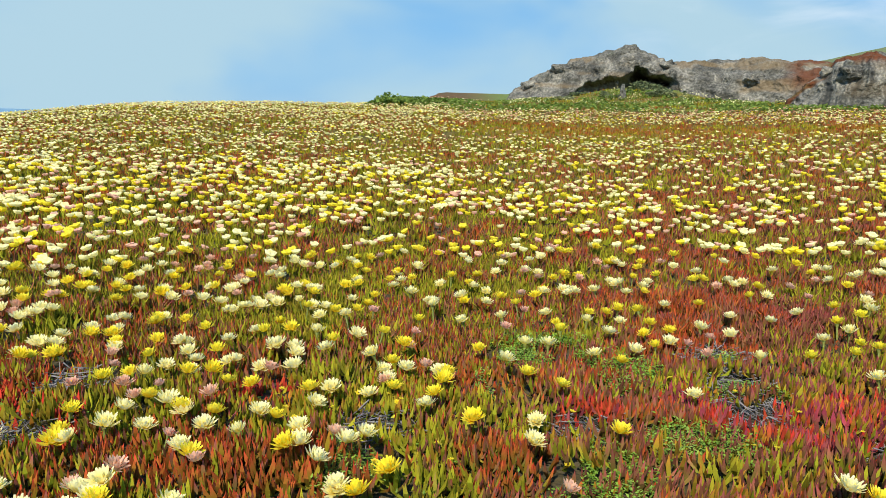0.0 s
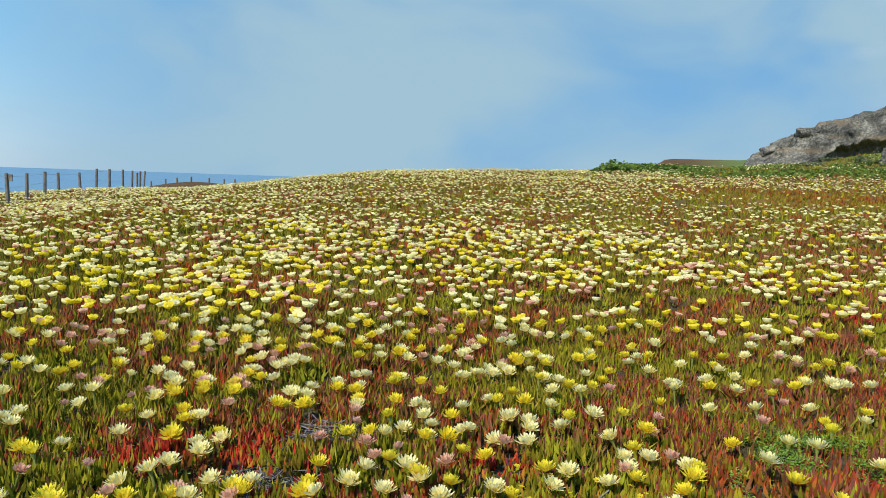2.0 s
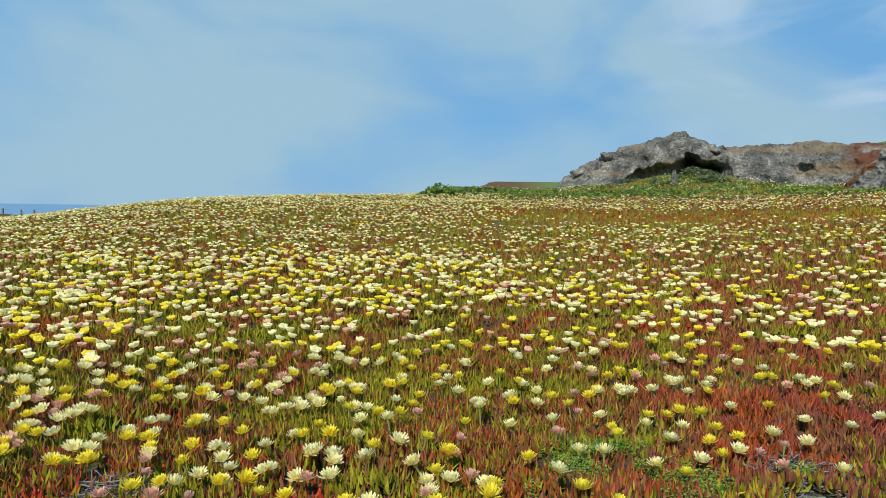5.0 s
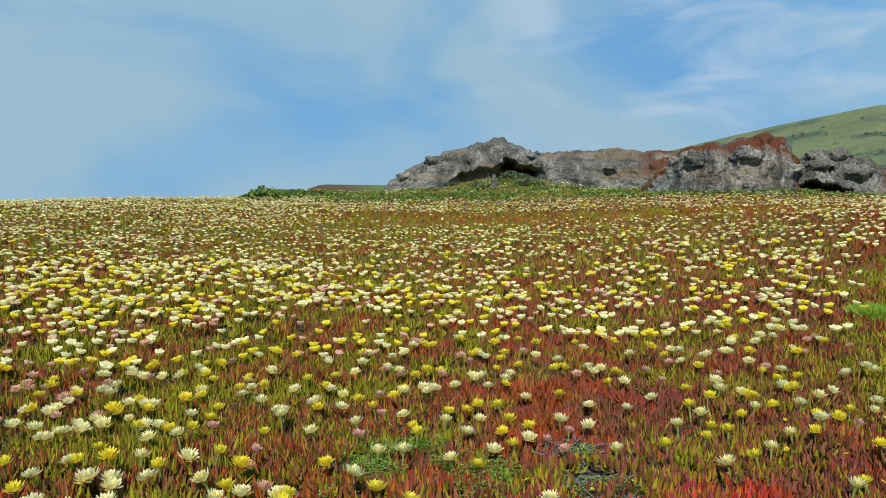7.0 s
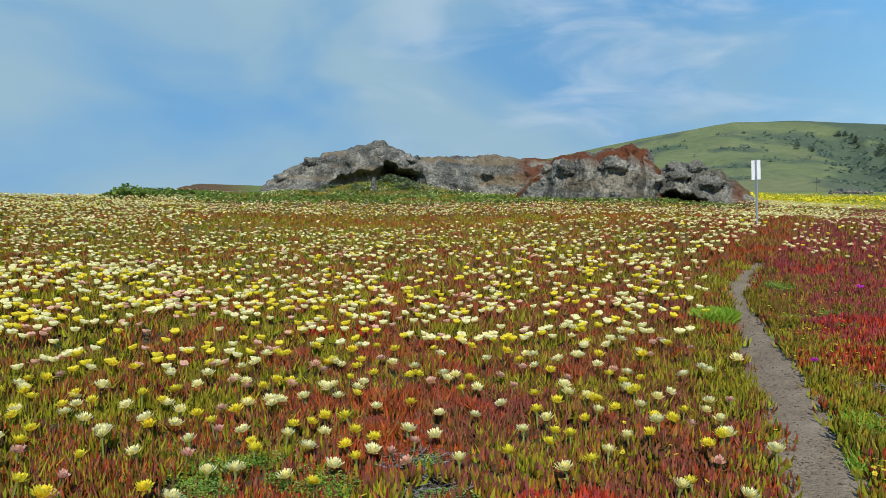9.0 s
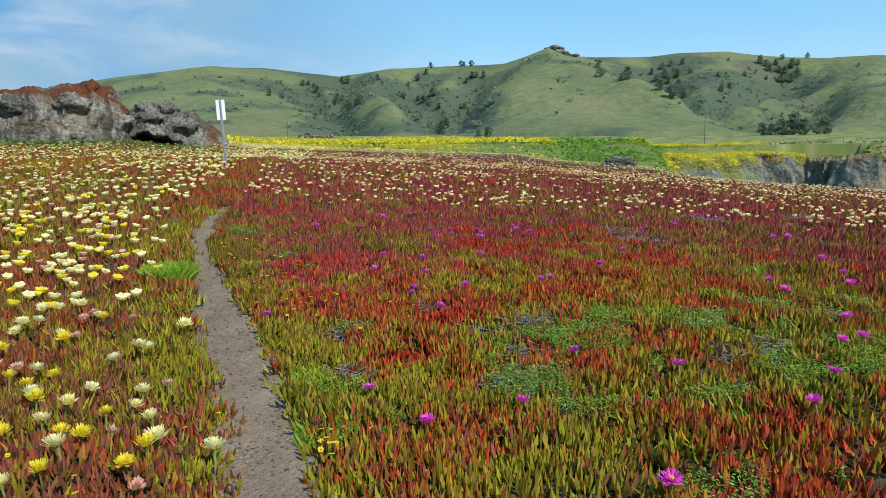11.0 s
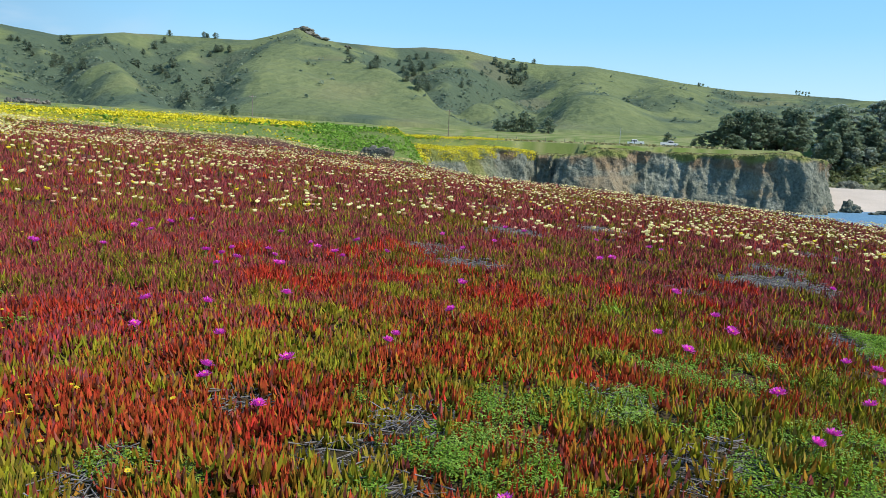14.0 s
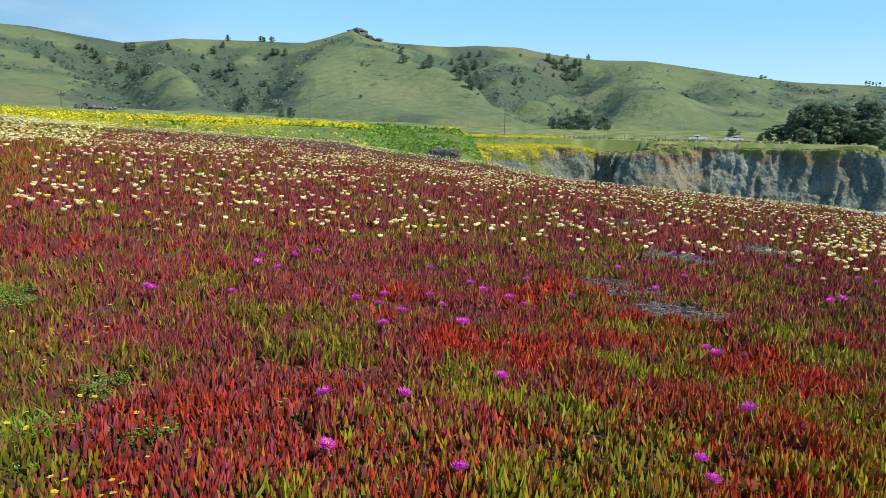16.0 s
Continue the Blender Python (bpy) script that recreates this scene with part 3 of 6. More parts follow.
# ---- rocks ----
def rock_ridge(name, az0, az1, r0, top, caves, depth, seed, plants, label):
    """A weathered outcrop along an arc of bearings. top: bearing and elevation of its crest; caves: bearing, half width, height share, depth."""
    nu, nv = 290, 104
    a = np.linspace(az0, az1, nu)
    top = np.array(top, float)
    v = np.linspace(0, 1, nv)
    A, V = np.meshgrid(a, v, indexing="ij")
    R0 = r0(a)
    bx, by = R0 * np.sin(np.radians(a)), R0 * np.cos(np.radians(a))
    foot = height(bx, by) - 0.5
    crest = 1.6 + (R0 + depth * 0.45) * np.tan(np.radians(np.interp(a, top[:, 0], top[:, 1]) + 0.20))
    end = np.clip(np.minimum((a - az0) / (3.4 if seed == 2 else 1.2), (az1 - a) / 1.2), 0, 1) ** (0.75 if seed == 2 else 0.5)
    hgt = np.maximum(crest - foot, 0.2) * (0.1 + 0.9 * end)
    # over the top in a rounded section: front face steep, back face gentle
    th = V * pi
    prof_z = np.sin(th) ** (0.85 if seed == 1 else 0.62)
    prof_d = (1 - np.cos(th)) / 2
    lean = 0.58 if seed == 1 else 0.32
    D = depth * end[:, None] * (prof_d * (1 - lean) + lean * V)
    Z = foot[:, None] + hgt[:, None] * prof_z
    for ca, cw, ch, cd in caves:
        wob = A + 1.3 * (fbm(A * 1.6, Z * 0.9, seed + 2.0, 3) - 0.5)
        inside = np.exp(-np.abs((wob - ca) / cw) ** 3.0)
        roof = ch * (1 - 0.55 * ((A - ca) / cw) ** 2 * 0.5 + 0.5 * (fbm(A * 1.9, 4.0, seed, 3) - 0.5))
        low = 1 - ramp((Z - foot[:, None]) / hgt[:, None], roof * 0.85, roof * 1.05)
        D = D + inside * low * cd * (V < 0.45)
    ux = (A - az0) * R0[:, None] * pi / 180
    s = seed * 13.7
    big = fbm(ux / 2.6 + s, D / 2.6, Z / 2.2, 4) - 0.5
    crag = np.abs(fbm(ux / 0.9 + s, D / 0.9 + 7, Z / 1.6, 4) - 0.5)
    streak = fbm(ux / 0.45 + s, 3.0, Z / 2.4, 3) - 0.5
    fine = fbm(ux / 0.28 + s, D / 0.28, Z / 0.28, 3) - 0.5
    env = np.clip(np.sin(th) * 2.0, 0.15, 1)
    strata = np.abs(fbm(ux / 5.0 + s, D / 4.0, (Z + 0.24 * ux * (1 if seed == 1 else 0)) / 0.5, 4) - 0.5)
    push = (1.5 * big - 1.5 * crag + (0.35 if seed == 1 else 1.1) * streak - (1.5 if seed == 1 else 0.6) * strata + 0.42 * fine) * env + 0.3
    D2 = D - push * np.cos(th)
    Z2 = Z + push * (0.28 if seed == 2 else 0.45) * np.sin(th)
    RR_ = R0[:, None] + D2
    A2 = A + (fbm(ux / 1.2 + 4, Z / 0.9 + s, D / 2.0, 3) - 0.5) * 1.1
    X, Y = RR_ * np.sin(np.radians(A2)), RR_ * np.cos(np.radians(A2))
    up = ramp(V, 0.2, 0.42)
    ochre = ramp(fbm(ux / 2.2 + s, Z / 0.7, D / 2.0, 3), 0.50, 0.68) * (0.6 if seed == 1 else 0.25)
    pl = plants(A, V) * ramp(fbm(ux / 1.0 + 9 + s, Z / 0.8, D / 1.0, 3), 0.32, 0.46)
    # dark upright streaks painted for shaded cracks, by noise apart from the relief
    crack_dark = ramp(fbm(ux / 0.42 + 31, Z / 2.6, D / 1.5 + s, 4), 0.50, 0.62) * (0.75 if seed == 2 else 0.45)
    moss = ramp(fbm(ux / 1.5 + 70, Z / 0.7, D, 3), 0.6, 0.7) * up * 0.35
    ob = sheet(name, np.stack([X, Y, Z2], -1).reshape(-1, 3), grid_faces(nu, nv), M_ROCK, {"ochre": ochre.ravel(), "plants": pl.ravel(), "moss": moss.ravel(), "crack_dark": crack_dark.ravel()})
    root = tagged(new(name), label, "rock outcrop")
    ob.name = "rock_mass"
    ob.parent = root
    # knobs and blocks that stand out of the mass
    rnd = random.Random(seed)
    for i in range(5):
        ci, cj = rnd.randrange(18, nu - 18), rnd.randrange(int(nv * 0.14), int(nv * 0.36))
        size = rnd.uniform(0.3, 0.7)
        bm = bmesh.new()
        bmesh.ops.create_icosphere(bm, subdivisions=3, radius=1.0)
        for v in bm.verts:
            p = v.co * 1.4 + Vector((i * 3.1, seed * 1.7, 0))
            k = 1 + 0.6 * noise.fractal(p, 1.0, 2.0, 4) - 0.3 * abs(noise.noise(p * 2.3))
            v.co = Vector((X[ci, cj], Y[ci, cj], Z2[ci, cj] - 0.15 * size)) + Vector((v.co.x * 1.3, v.co.y, v.co.z * 0.75)) * k * size
        for f in bm.faces:
            f.smooth = True
        part("block", bm, M_ROCK, root)
    return root


rock_ridge("rock_outcrop", 8.6, 34.0, lambda a: 50.0 - 3.0 * ramp(a, 20, 33),
           [(8.6, 1.9), (9.6, 2.5), (11.4, 3.5), (13.7, 4.6), (16.9, 5.6), (17.8, 6.0), (18.7, 5.9), (19.4, 5.4), (21, 4.85), (23.2, 4.85), (25.9, 4.75), (27.3, 4.95), (29.9, 4.6), (31.6, 4.5), (34, 4.0)],
           [(19.9, 1.7, 0.55, 4.2), (16.2, 1.8, 0.40, 1.5)], 9.0, 1, lambda A, V: ramp(A, 28.5, 30.5) * 0.9 * ramp(V, 0.06, 0.2),
           "long grey weathered rock outcrop with a dark shallow cave")
rock_ridge("rock_outcrop", 28.8, 41.0, lambda a: 41.0 - 1.5 * np.sin((a - 28.8) / 12.2 * pi),
           [(28.8, 3.2), (29.6, 3.8), (31.1, 4.3), (32.8, 5.0), (36, 5.35), (38.2, 5.75), (39.2, 5.3), (40.1, 4.6), (41.0, 3.5)],
           [], 6.0, 2, lambda A, V: np.clip(ramp(V, 0.22, 0.30) + 0.5 * ramp(A, 34, 37) * ramp(V, 0.15, 0.22), 0, 1),
           "grey cliffy rock outcrop capped with rust-red iceplant")
rock_ridge("rock_outcrop", 39.6, 47.6, lambda a: 41.5 + 0.0 * a,
           [(39.6, 4.3), (42.3, 4.35), (44.6, 3.8), (46, 2.7), (47.2, 1.5), (47.6, 1.2)],
           [(41.7, 1.7, 0.36, 3.2)], 5.0, 3, lambda A, V: ramp(A, 45.2, 46) * 0.8,
           "low grey rock ledge with a shadowed overhang")

# ---- cliff of the cove ----
cl_n, cl_m = 620, 60
line = np.array([polar(a, r) for a, r in CLIFF_LINE])
cum = np.r_[0, np.cumsum(np.hypot(*np.diff(line, axis=0).T))]
cs = np.linspace(0, cum[-1], cl_n)
cx, cy = np.interp(cs, cum, line[:, 0]), np.interp(cs, cum, line[:, 1])
for _ in range(12):
    cx[1:-1] = (cx[:-2] + 2 * cx[1:-1] + cx[2:]) / 4
    cy[1:-1] = (cy[:-2] + 2 * cy[1:-1] + cy[2:]) / 4
ex, ey = np.gradient(cx), np.gradient(cy)
en = np.hypot(ex, ey)
ox, oy = ey / en, -ex / en
caz, crr = np.degrees(np.arctan2(cx, cy)), np.hypot(cx, cy)
top_el = np.interp(caz, [78, 82.9, 85.2, 88.8, 91, 93.2, 94.9, 98.7, 102.7, 107.6, 109.4, 111], [0.5, 0.7, 0.98, 0.82, 0.75, 0.9, 1.18, 1.2, 1.28, 1.35, 1.1, 1.0])
ctop = 1.7 + crr * np.tan(np.radians(top_el)) + 1.5 * (fbm(cs / 11.0, 7.0, 0.0, 4) - 0.5)
cv = np.linspace(0, 1, cl_m)
CS, CV = np.meshgrid(cs, cv, indexing="ij")
slump = (1 - ramp(caz, 84, 88)) * 7.0 + 5.0 * np.exp(-((caz - 95.0) / 1.3) ** 2)
out = (1 - CV) ** 1.3 * (2.5 + slump[:, None]) - 6.0 * np.clip(CV - 0.93, 0, 1) / 0.07 * 0.8
CZ = -8.5 + (ctop[:, None] + 8.5) * np.minimum(CV / 0.93, 1.0) + 0.3 * np.clip(CV - 0.93, 0, 1) / 0.07
rel = 8.5 * (fbm(CS / 13.0 + CZ / 30.0, CZ / 26.0, 0.0, 4) - 0.5) + 2.6 * (0.5 - np.abs(fbm(CS / 3.4 - CZ / 22.0, CZ / 12.0, 4.0, 4) - 0.5) * 3) + 1.0 * (fbm(CS / 1.2, CZ / 1.6, 8.0, 3) - 0.5)
rel = rel * np.clip((1 - CV) * 8, 0, 1)
CX, CY = cx[:, None] + ox[:, None] * (out + rel), cy[:, None] + oy[:, None] * (out + rel)
och = 0.55 * ramp(fbm(CS / 9.0, CZ / 3.0, 2.0, 3) - 0.10 + 0.34 * np.exp(-((caz - 95) / 1.6) ** 2)[:, None] + 0.20 * ramp(CV, 0.75, 0.92), 0.56, 0.74)
pln = np.clip(ramp(CV + 0.25 * (fbm(CS / 5.0, CZ / 4.0, 6.0, 3) - 0.5), 0.84, 0.92) + (1 - ramp(caz, 83, 86))[:, None] * ramp(fbm(CS / 7.0, CZ / 3.0, 16.0, 3) + 0.5 * (CV - 0.6), 0.45, 0.55), 0, 1)
rust_c = ramp(fbm(CS / 6.0 + 40, CZ / 5.0, 12.0, 3) + 0.30 * ramp(CV, 0.55, 0.9) + 0.12 * np.exp(-((caz - 96.5) / 1.8) ** 2)[:, None] - 0.10, 0.56, 0.70) * (1 - ramp(CV, 0.90, 0.95)) * 0.5 * (0.35 + 0.65 * ramp(CV, 0.55, 0.8))
cliff = sheet("cliff", np.stack([CX, CY, CZ], -1).reshape(-1, 3), grid_faces(cl_n, cl_m), M_CLIFF, {"ochre": och.ravel() * 0.9, "plants": pln.ravel(), "rust": rust_c.ravel()})
tagged(cliff, "grey crumbling sea cliff with a grassy brink", "cliff", kind="structure")

# beach behind the point
ba, br = np.meshgrid(np.linspace(108.6, 132, 90), np.linspace(188, 300, 40), indexing="ij")
bx, by = br * np.sin(np.radians(ba)), br * np.cos(np.radians(ba))
bz = SEA_Z - 0.6 + 5.4 * ramp(br, 196 + 6 * np.sin(ba), 275) + 0.2 * (fbm(bx / 8, by / 8, 0.0, 3) - 0.5)
beach = sheet("beach", np.stack([bx, by, bz], -1).reshape(-1, 3), grid_faces(90, 40), M_SAND)
tagged(beach, "pale sandy beach at the head of the cove", "beach", kind="structure")


# ---- plants of the heath ----
RNG = np.random.RandomState(11)
# where a visitor stands and strolls, and the bearings that lie open from there: x, y, from, to
STAND = np.array([(-0.2, -0.1, -49, 40), (0.3, 0.0, -20, 54), (1.0, 0.35, 4, 76), (1.55, 0.65, 27, 99), (2.1, 1.0, 42, 117), (2.75, 1.6, 42, 117), (3.45, 2.15, 48, 123), (4.45, 3.3, 42, 126)])


def near(x, y):
    """Distance from the nearest spot that overlooks the place; far off where no spot does."""
    dx, dy = x[:, None] - STAND[:, 0], y[:, None] - STAND[:, 1]
    d = np.hypot(dx, dy)
    a = np.degrees(np.arctan2(dx, dy))
    open_ = (a > STAND[:, 2]) & (a < STAND[:, 3]) & (d > 2.3)
    return np.min(np.where(open_, d, 999.0), axis=1)


def patches(x, y, spots):
    """Soft mask of round-ish patches: x, y, radius."""
    out = np.zeros(np.shape(x))
    wob = 0.75 + 0.5 * fbm(np.asarray(x) * 2.6, np.asarray(y) * 2.6, 5.0, 2)
    for px_, py_, pr in spots:
        out = np.maximum(out, 1 - ramp(np.hypot(x - px_, y - py_) / (pr * wob), 0.75, 1.15))
    return out


BARE = [(6.55, 2.38, 0.24), (6.11, 2.66, 0.20), (5.88, 2.35, 0.20), (6.49, 0.81, 0.22), (5.39, 2.07, 0.26), (6.37, 1.10, 0.20), (5.85, 3.64, 0.16), (5.63, 3.63, 0.15), (5.1, 3.11, 0.15), (6.61, 3.33, 0.16), (7.1, 1.3, 0.2), (9.0, -0.8, 0.4),
        (2.0, 3.9, 0.22), (1.89, 3.45, 0.27), (1.75, 3.0, 0.2), (-1.7, 2.85, 0.2), (-1.7, 3.45, 0.2), (0.93, 2.92, 0.2), (-0.1, 2.95, 0.2), (2.2, 2.6, 0.18)]
ASH = [(13.9, 2.1, 0.6), (10.76, 2.4, 0.36), (11.5, 3.0, 0.40), (11.9, -1.15, 0.6), (13.0, -1.4, 0.45), (10.5, 0.3, 0.25), (15.6, 0.6, 0.5), (16.0, -3.2, 0.5)]
HERB = [(6.34, 2.33, 0.36), (5.99, 2.21, 0.32), (5.81, 2.41, 0.26), (6.2, 2.63, 0.25), (6.23, 1.95, 0.32), (6.93, 1.79, 0.34), (7.06, 1.32, 0.34), (7.01, 1.0, 0.34), (7.72, 0.62, 0.36), (9.02, -0.66, 0.5), (8.84, -0.95, 0.5),
        (5.8, 0.92, 0.40), (5.35, 1.63, 0.34), (5.62, 2.15, 0.28), (5.83, 3.59, 0.16), (5.81, 3.29, 0.16), (6.32, 0.57, 0.34), (6.01, 0.12, 0.40), (7.89, 0.11, 0.34), (6.2, 3.01, 0.16), (8.8, -1.22, 0.4), (6.87, 2.58, 0.22), (6.67, 2.09, 0.24),
        (5.82, 1.46, 0.30), (7.76, 1.11, 0.24), (5.32, 2.05, 0.25), (6.72, 0.2, 0.34), (7.4, -0.5, 0.35), (5.2, 0.3, 0.45), (4.6, 1.1, 0.4), (4.75, 3.0, 0.22), (4.5, 2.65, 0.25), (9.2, 7.7, 0.3), (7.2, 5.7, 0.26), (7.4, 5.4, 0.22), (6.5, 5.15, 0.22), (7.9, 5.9, 0.2),
        (0.77, 4.15, 0.18), (1.1, 4.22, 0.18), (1.4, 3.70, 0.18), (1.25, 3.86, 0.18), (1.99, 3.89, 0.14), (0.77, 3.83, 0.18), (1.02, 4.15, 0.12), (1.31, 3.48, 0.2), (1.87, 3.23, 0.2), (-0.13, 2.75, 0.22), (0.6, 3.4, 0.2), (1.38, 2.69, 0.28), (0.78, 2.5, 0.3), (-0.1, 2.42, 0.25)]
FIRE = [(7.72, 2.09, 0.40), (7.59, 1.74, 0.36), (8.16, 1.65, 0.50), (8.7, 1.9, 0.5), (9.43, 2.05, 0.55), (10.07, 2.68, 0.6), (10.19, 3.62, 0.7), (10.96, 3.4, 0.6), (9.68, 1.32, 0.45), (6.83, 2.30, 0.24), (9.18, 3.8, 0.5), (6.39, 3.0, 0.2), (5.16, 3.04, 0.2), (5.46, 2.86, 0.22),
        (5.3, 2.41, 0.2), (11.13, -0.65, 0.6), (9.5, 0.24, 0.5), (10.1, 4.6, 0.6), (1.71, 2.92, 0.22), (1.57, 3.31, 0.18), (2.04, 2.9, 0.28), (2.75, 4.55, 0.24), (2.35, 2.94, 0.32), (0.94, 3.04, 0.15), (-1.68, 2.94, 0.25), (1.81, 4.27, 0.2), (-0.65, 3.37, 0.2),
        (-2.83, 4.03, 0.28), (-2.48, 3.04, 0.28), (-1.83, 3.25, 0.26), (2.54, 7.71, 0.4), (3.2, 6.1, 0.28)]
FRESH = [(10.14, 2.88, 0.35), (10.5, 1.7, 0.5), (9.92, 1.44, 0.4), (9.02, 2.94, 0.3), (7.8, 2.74, 0.3), (7.11, 2.09, 0.25), (7.15, 2.94, 0.3), (11.87, -0.4, 0.4), (9.92, -0.49, 0.4), (12.09, 0.0, 0.4), (7.87, 1.36, 0.25), (5.9, 0.5, 0.5), (6.8, 0.6, 0.5), (7.5, -0.2, 0.5)]


def mound(x, y):
    """How far the cushions of leaves swell above the soil, in metres."""
    return np.maximum(0.17 * (fbm(x * 3.1 + 2, y * 3.1, 4.0, 3) - 0.42), -0.012)


def hues(x, y):
    """Leaf kinds by place: shares of lime, orange, wine and red leaves (the rest green), and how far down the leaf the colour reaches."""
    r, az, side, right, n1, n2, n3 = zone(x, y)
    fire = patches(x, y, FIRE) * ramp(n2, 0.25, 0.55)
    lush = right * (1 - ramp(np.hypot(x - 5.9, (y - 1.2) * 0.9), 2.0, 4.6))        # green and orange growth beside the path's near end
    far = ramp(r, 7, 16)
    lime = (0.26 + 0.33 * ramp(n2, 0.35, 0.6) * (1 - 0.6 * right)) * (1 - 0.62 * right * (1 - lush)) + 0.30 * lush + 0.14 * (1 - right)
    orange = (0.03 + 0.10 * ramp(n2, 0.5, 0.68)) * (1 - 0.5 * right) + 0.22 * lush
    wine = (0.12 + 0.14 * ramp(n3, 0.4, 0.6) + 0.20 * ramp(az, 6, 26)) * (1 - right) + right * (0.56 + 0.14 * far - 0.46 * lush)
    warm = ramp(az, 8, 26) * (1 - right)
    red = (0.17 + 0.24 * ramp(n1, 0.46, 0.66) + 0.03 * lush - 0.05 * right * (1 - lush) + 0.03 * warm) * (1 - 0.75 * far * right)
    red, wine, lime = red * (1 - fire) + 0.62 * fire, wine * (1 - 0.8 * fire), lime * (1 - 0.7 * fire)
    band = np.exp(-((r - (26.5 + 4 * (n1 - 0.5))) / 2.6) ** 2) * ramp(az, 2, 8) * (1 - ramp(az, 43, 46))
    orange, wine = orange + 0.45 * band, wine * (1 - band)
    green_edge = np.clip(1 - np.abs(side) / 0.75, 0, 1) * 0.9 * (1 - ramp(r, 12, 15))                       # greener along the trodden path
    beyond = ramp(r, 30, 44) * ramp(az, -5, 4) * (1 - ramp(az, 44, 47))             # paler green at the foot of the rocks
    wine = wine + 0.16 * ramp(side, -3.0, -1.8) * (1 - right) * (1 - ramp(r, 9, 13))
    fresh = 0.75 * patches(x, y, [(a_, b_, 0.6 * c_) for a_, b_, c_ in FRESH])
    lime = np.maximum(lime, fresh)
    k = (1 - green_edge) * (1 - 0.7 * beyond) * (1 - 0.85 * fresh)
    return lime, orange * k, wine * k, red * k, np.clip(0.34 + 0.5 * fire + 0.42 * right - 0.26 * lush + 0.05 * warm, 0, 1)


def leaf_mesh(x, y, size, detail, tint):
    """Finger leaves: arrays of base places and sizes into one mesh's vertices, faces and attributes. tint: each rosette's own chance, 0 to 1."""
    n = len(x)
    lime, orange, wine, red, reach = hues(x, y)
    rot = RNG.rand(n) * 2 * pi
    # rosettes: leaves lean away from their heart
    swell = mound(x, y)
    length = size ** 0.45 * (0.070 + 0.042 * RNG.rand(n)) * (1 + 1.6 * swell)
    wid = size * (0.0080 + 0.0044 * RNG.rand(n))
    lean = np.radians(4 + 46 * RNG.rand(n) ** 1.4)
    o = np.stack([np.cos(rot), np.sin(rot), np.zeros(n)], -1)
    up = np.array([0, 0, 1.0])
    d1 = o * np.sin(lean * 1.35)[:, None] + up * np.cos(lean * 1.35)[:, None]
    d2 = o * np.sin(lean * 0.55)[:, None] + up * np.cos(lean * 0.55)[:, None]
    base = np.stack([x, y, height(x, y)], -1) + o * (0.012 * size)[:, None]
    base[:, 2] += swell - 0.015 + 0.03 * (tint - 0.5)
    sx_ = np.stack([-np.sin(rot), np.cos(rot), np.zeros(n)], -1)
    mid = base + d1 * (length * 0.55)[:, None]
    tip = mid + d2 * (length * 0.45)[:, None]
    if detail == 2:          # three-sided finger
        vs = [c + (sx_ * cos(a) + o * sin(a)) * (wid * ws)[:, None] for c, ws in ((base, 0.85), (mid, 1.0)) for a in (pi / 6, pi / 6 + 2 * pi / 3, pi / 6 + 4 * pi / 3)] + [tip]
        ts = [0.0] * 3 + [0.55] * 3 + [1.0]
        f = []
        for k in range(3):
            k2 = (k + 1) % 3
            f += [(k, k2, 3 + k2), (k, 3 + k2, 3 + k), (3 + k, 3 + k2, 6)]
    elif detail == 1:        # spindle
        vs = [base] + [mid + (sx_ * cos(a) + o * sin(a)) * (wid * 1.1)[:, None] for a in (pi / 6, pi / 6 + 2 * pi / 3, pi / 6 + 4 * pi / 3)] + [tip]
        ts = [0.1, 0.55, 0.55, 0.55, 1.0]
        f = [(0, 2, 1), (0, 3, 2), (0, 1, 3), (1, 2, 4), (2, 3, 4), (3, 1, 4)]
    else:                    # spike
        vs = [base + (sx_ * cos(a) + o * sin(a)) * (wid * 1.25)[:, None] for a in (pi / 6, pi / 6 + 2 * pi / 3, pi / 6 + 4 * pi / 3)] + [tip]
        ts = [0.42] * 3 + [1.0]
        f = [(0, 1, 3), (1, 2, 3), (2, 0, 3)]
    m = len(vs)
    V = np.stack(vs, 1).reshape(-1, 3)
    t = np.repeat(np.array(ts)[None], n, 0)
    F = (np.array(f)[None] + (np.arange(n) * m)[:, None, None]).reshape(-1, 3)
    g = np.clip((t - 0.62 + reach[:, None] * 0.75) / 0.42, 0, 1)                      # coloured tips, green hearts
    clump = ramp(fbm(x * 2.3 + 5, y * 2.3, 6.0, 2), 0.28, 0.72)                       # neighbours colour alike
    pick = 0.30 * clump + 0.34 * tint + 0.36 * RNG.rand(n)
    pick = (np.argsort(np.argsort(pick)) + 0.5) / n
    edges = np.cumsum(np.stack([red, wine, orange, lime], 1), 1)
    cls = (pick[:, None] > edges).sum(1)
    at = {}
    for k, name in enumerate(("red", "wine", "orange", "lime")):
        strength = (0.75 + 0.25 * RNG.rand(n))[:, None]
        at[name] = np.where((cls == k)[:, None], strength * (g if k < 3 else 0.9), 0.0)
    fade = (cls >= 3)[:, None] * (0.08 + 0.40 * RNG.rand(n))[:, None]                 # green leaves redden at the tip
    warm = tint > np.where(track_side(x, y) > 0.3, 0.75, 0.5)
    at["orange"] = np.maximum(at["orange"], fade * g * warm[:, None])
    at["wine"] = np.maximum(at["wine"], fade * g * ~warm[:, None])
    at["lime"] = np.maximum(at["lime"], np.where((cls == 2)[:, None], 0.5, 0.0) * (1 - g))
    return V, F, {k: v.reshape(-1) for k, v in at.items()}


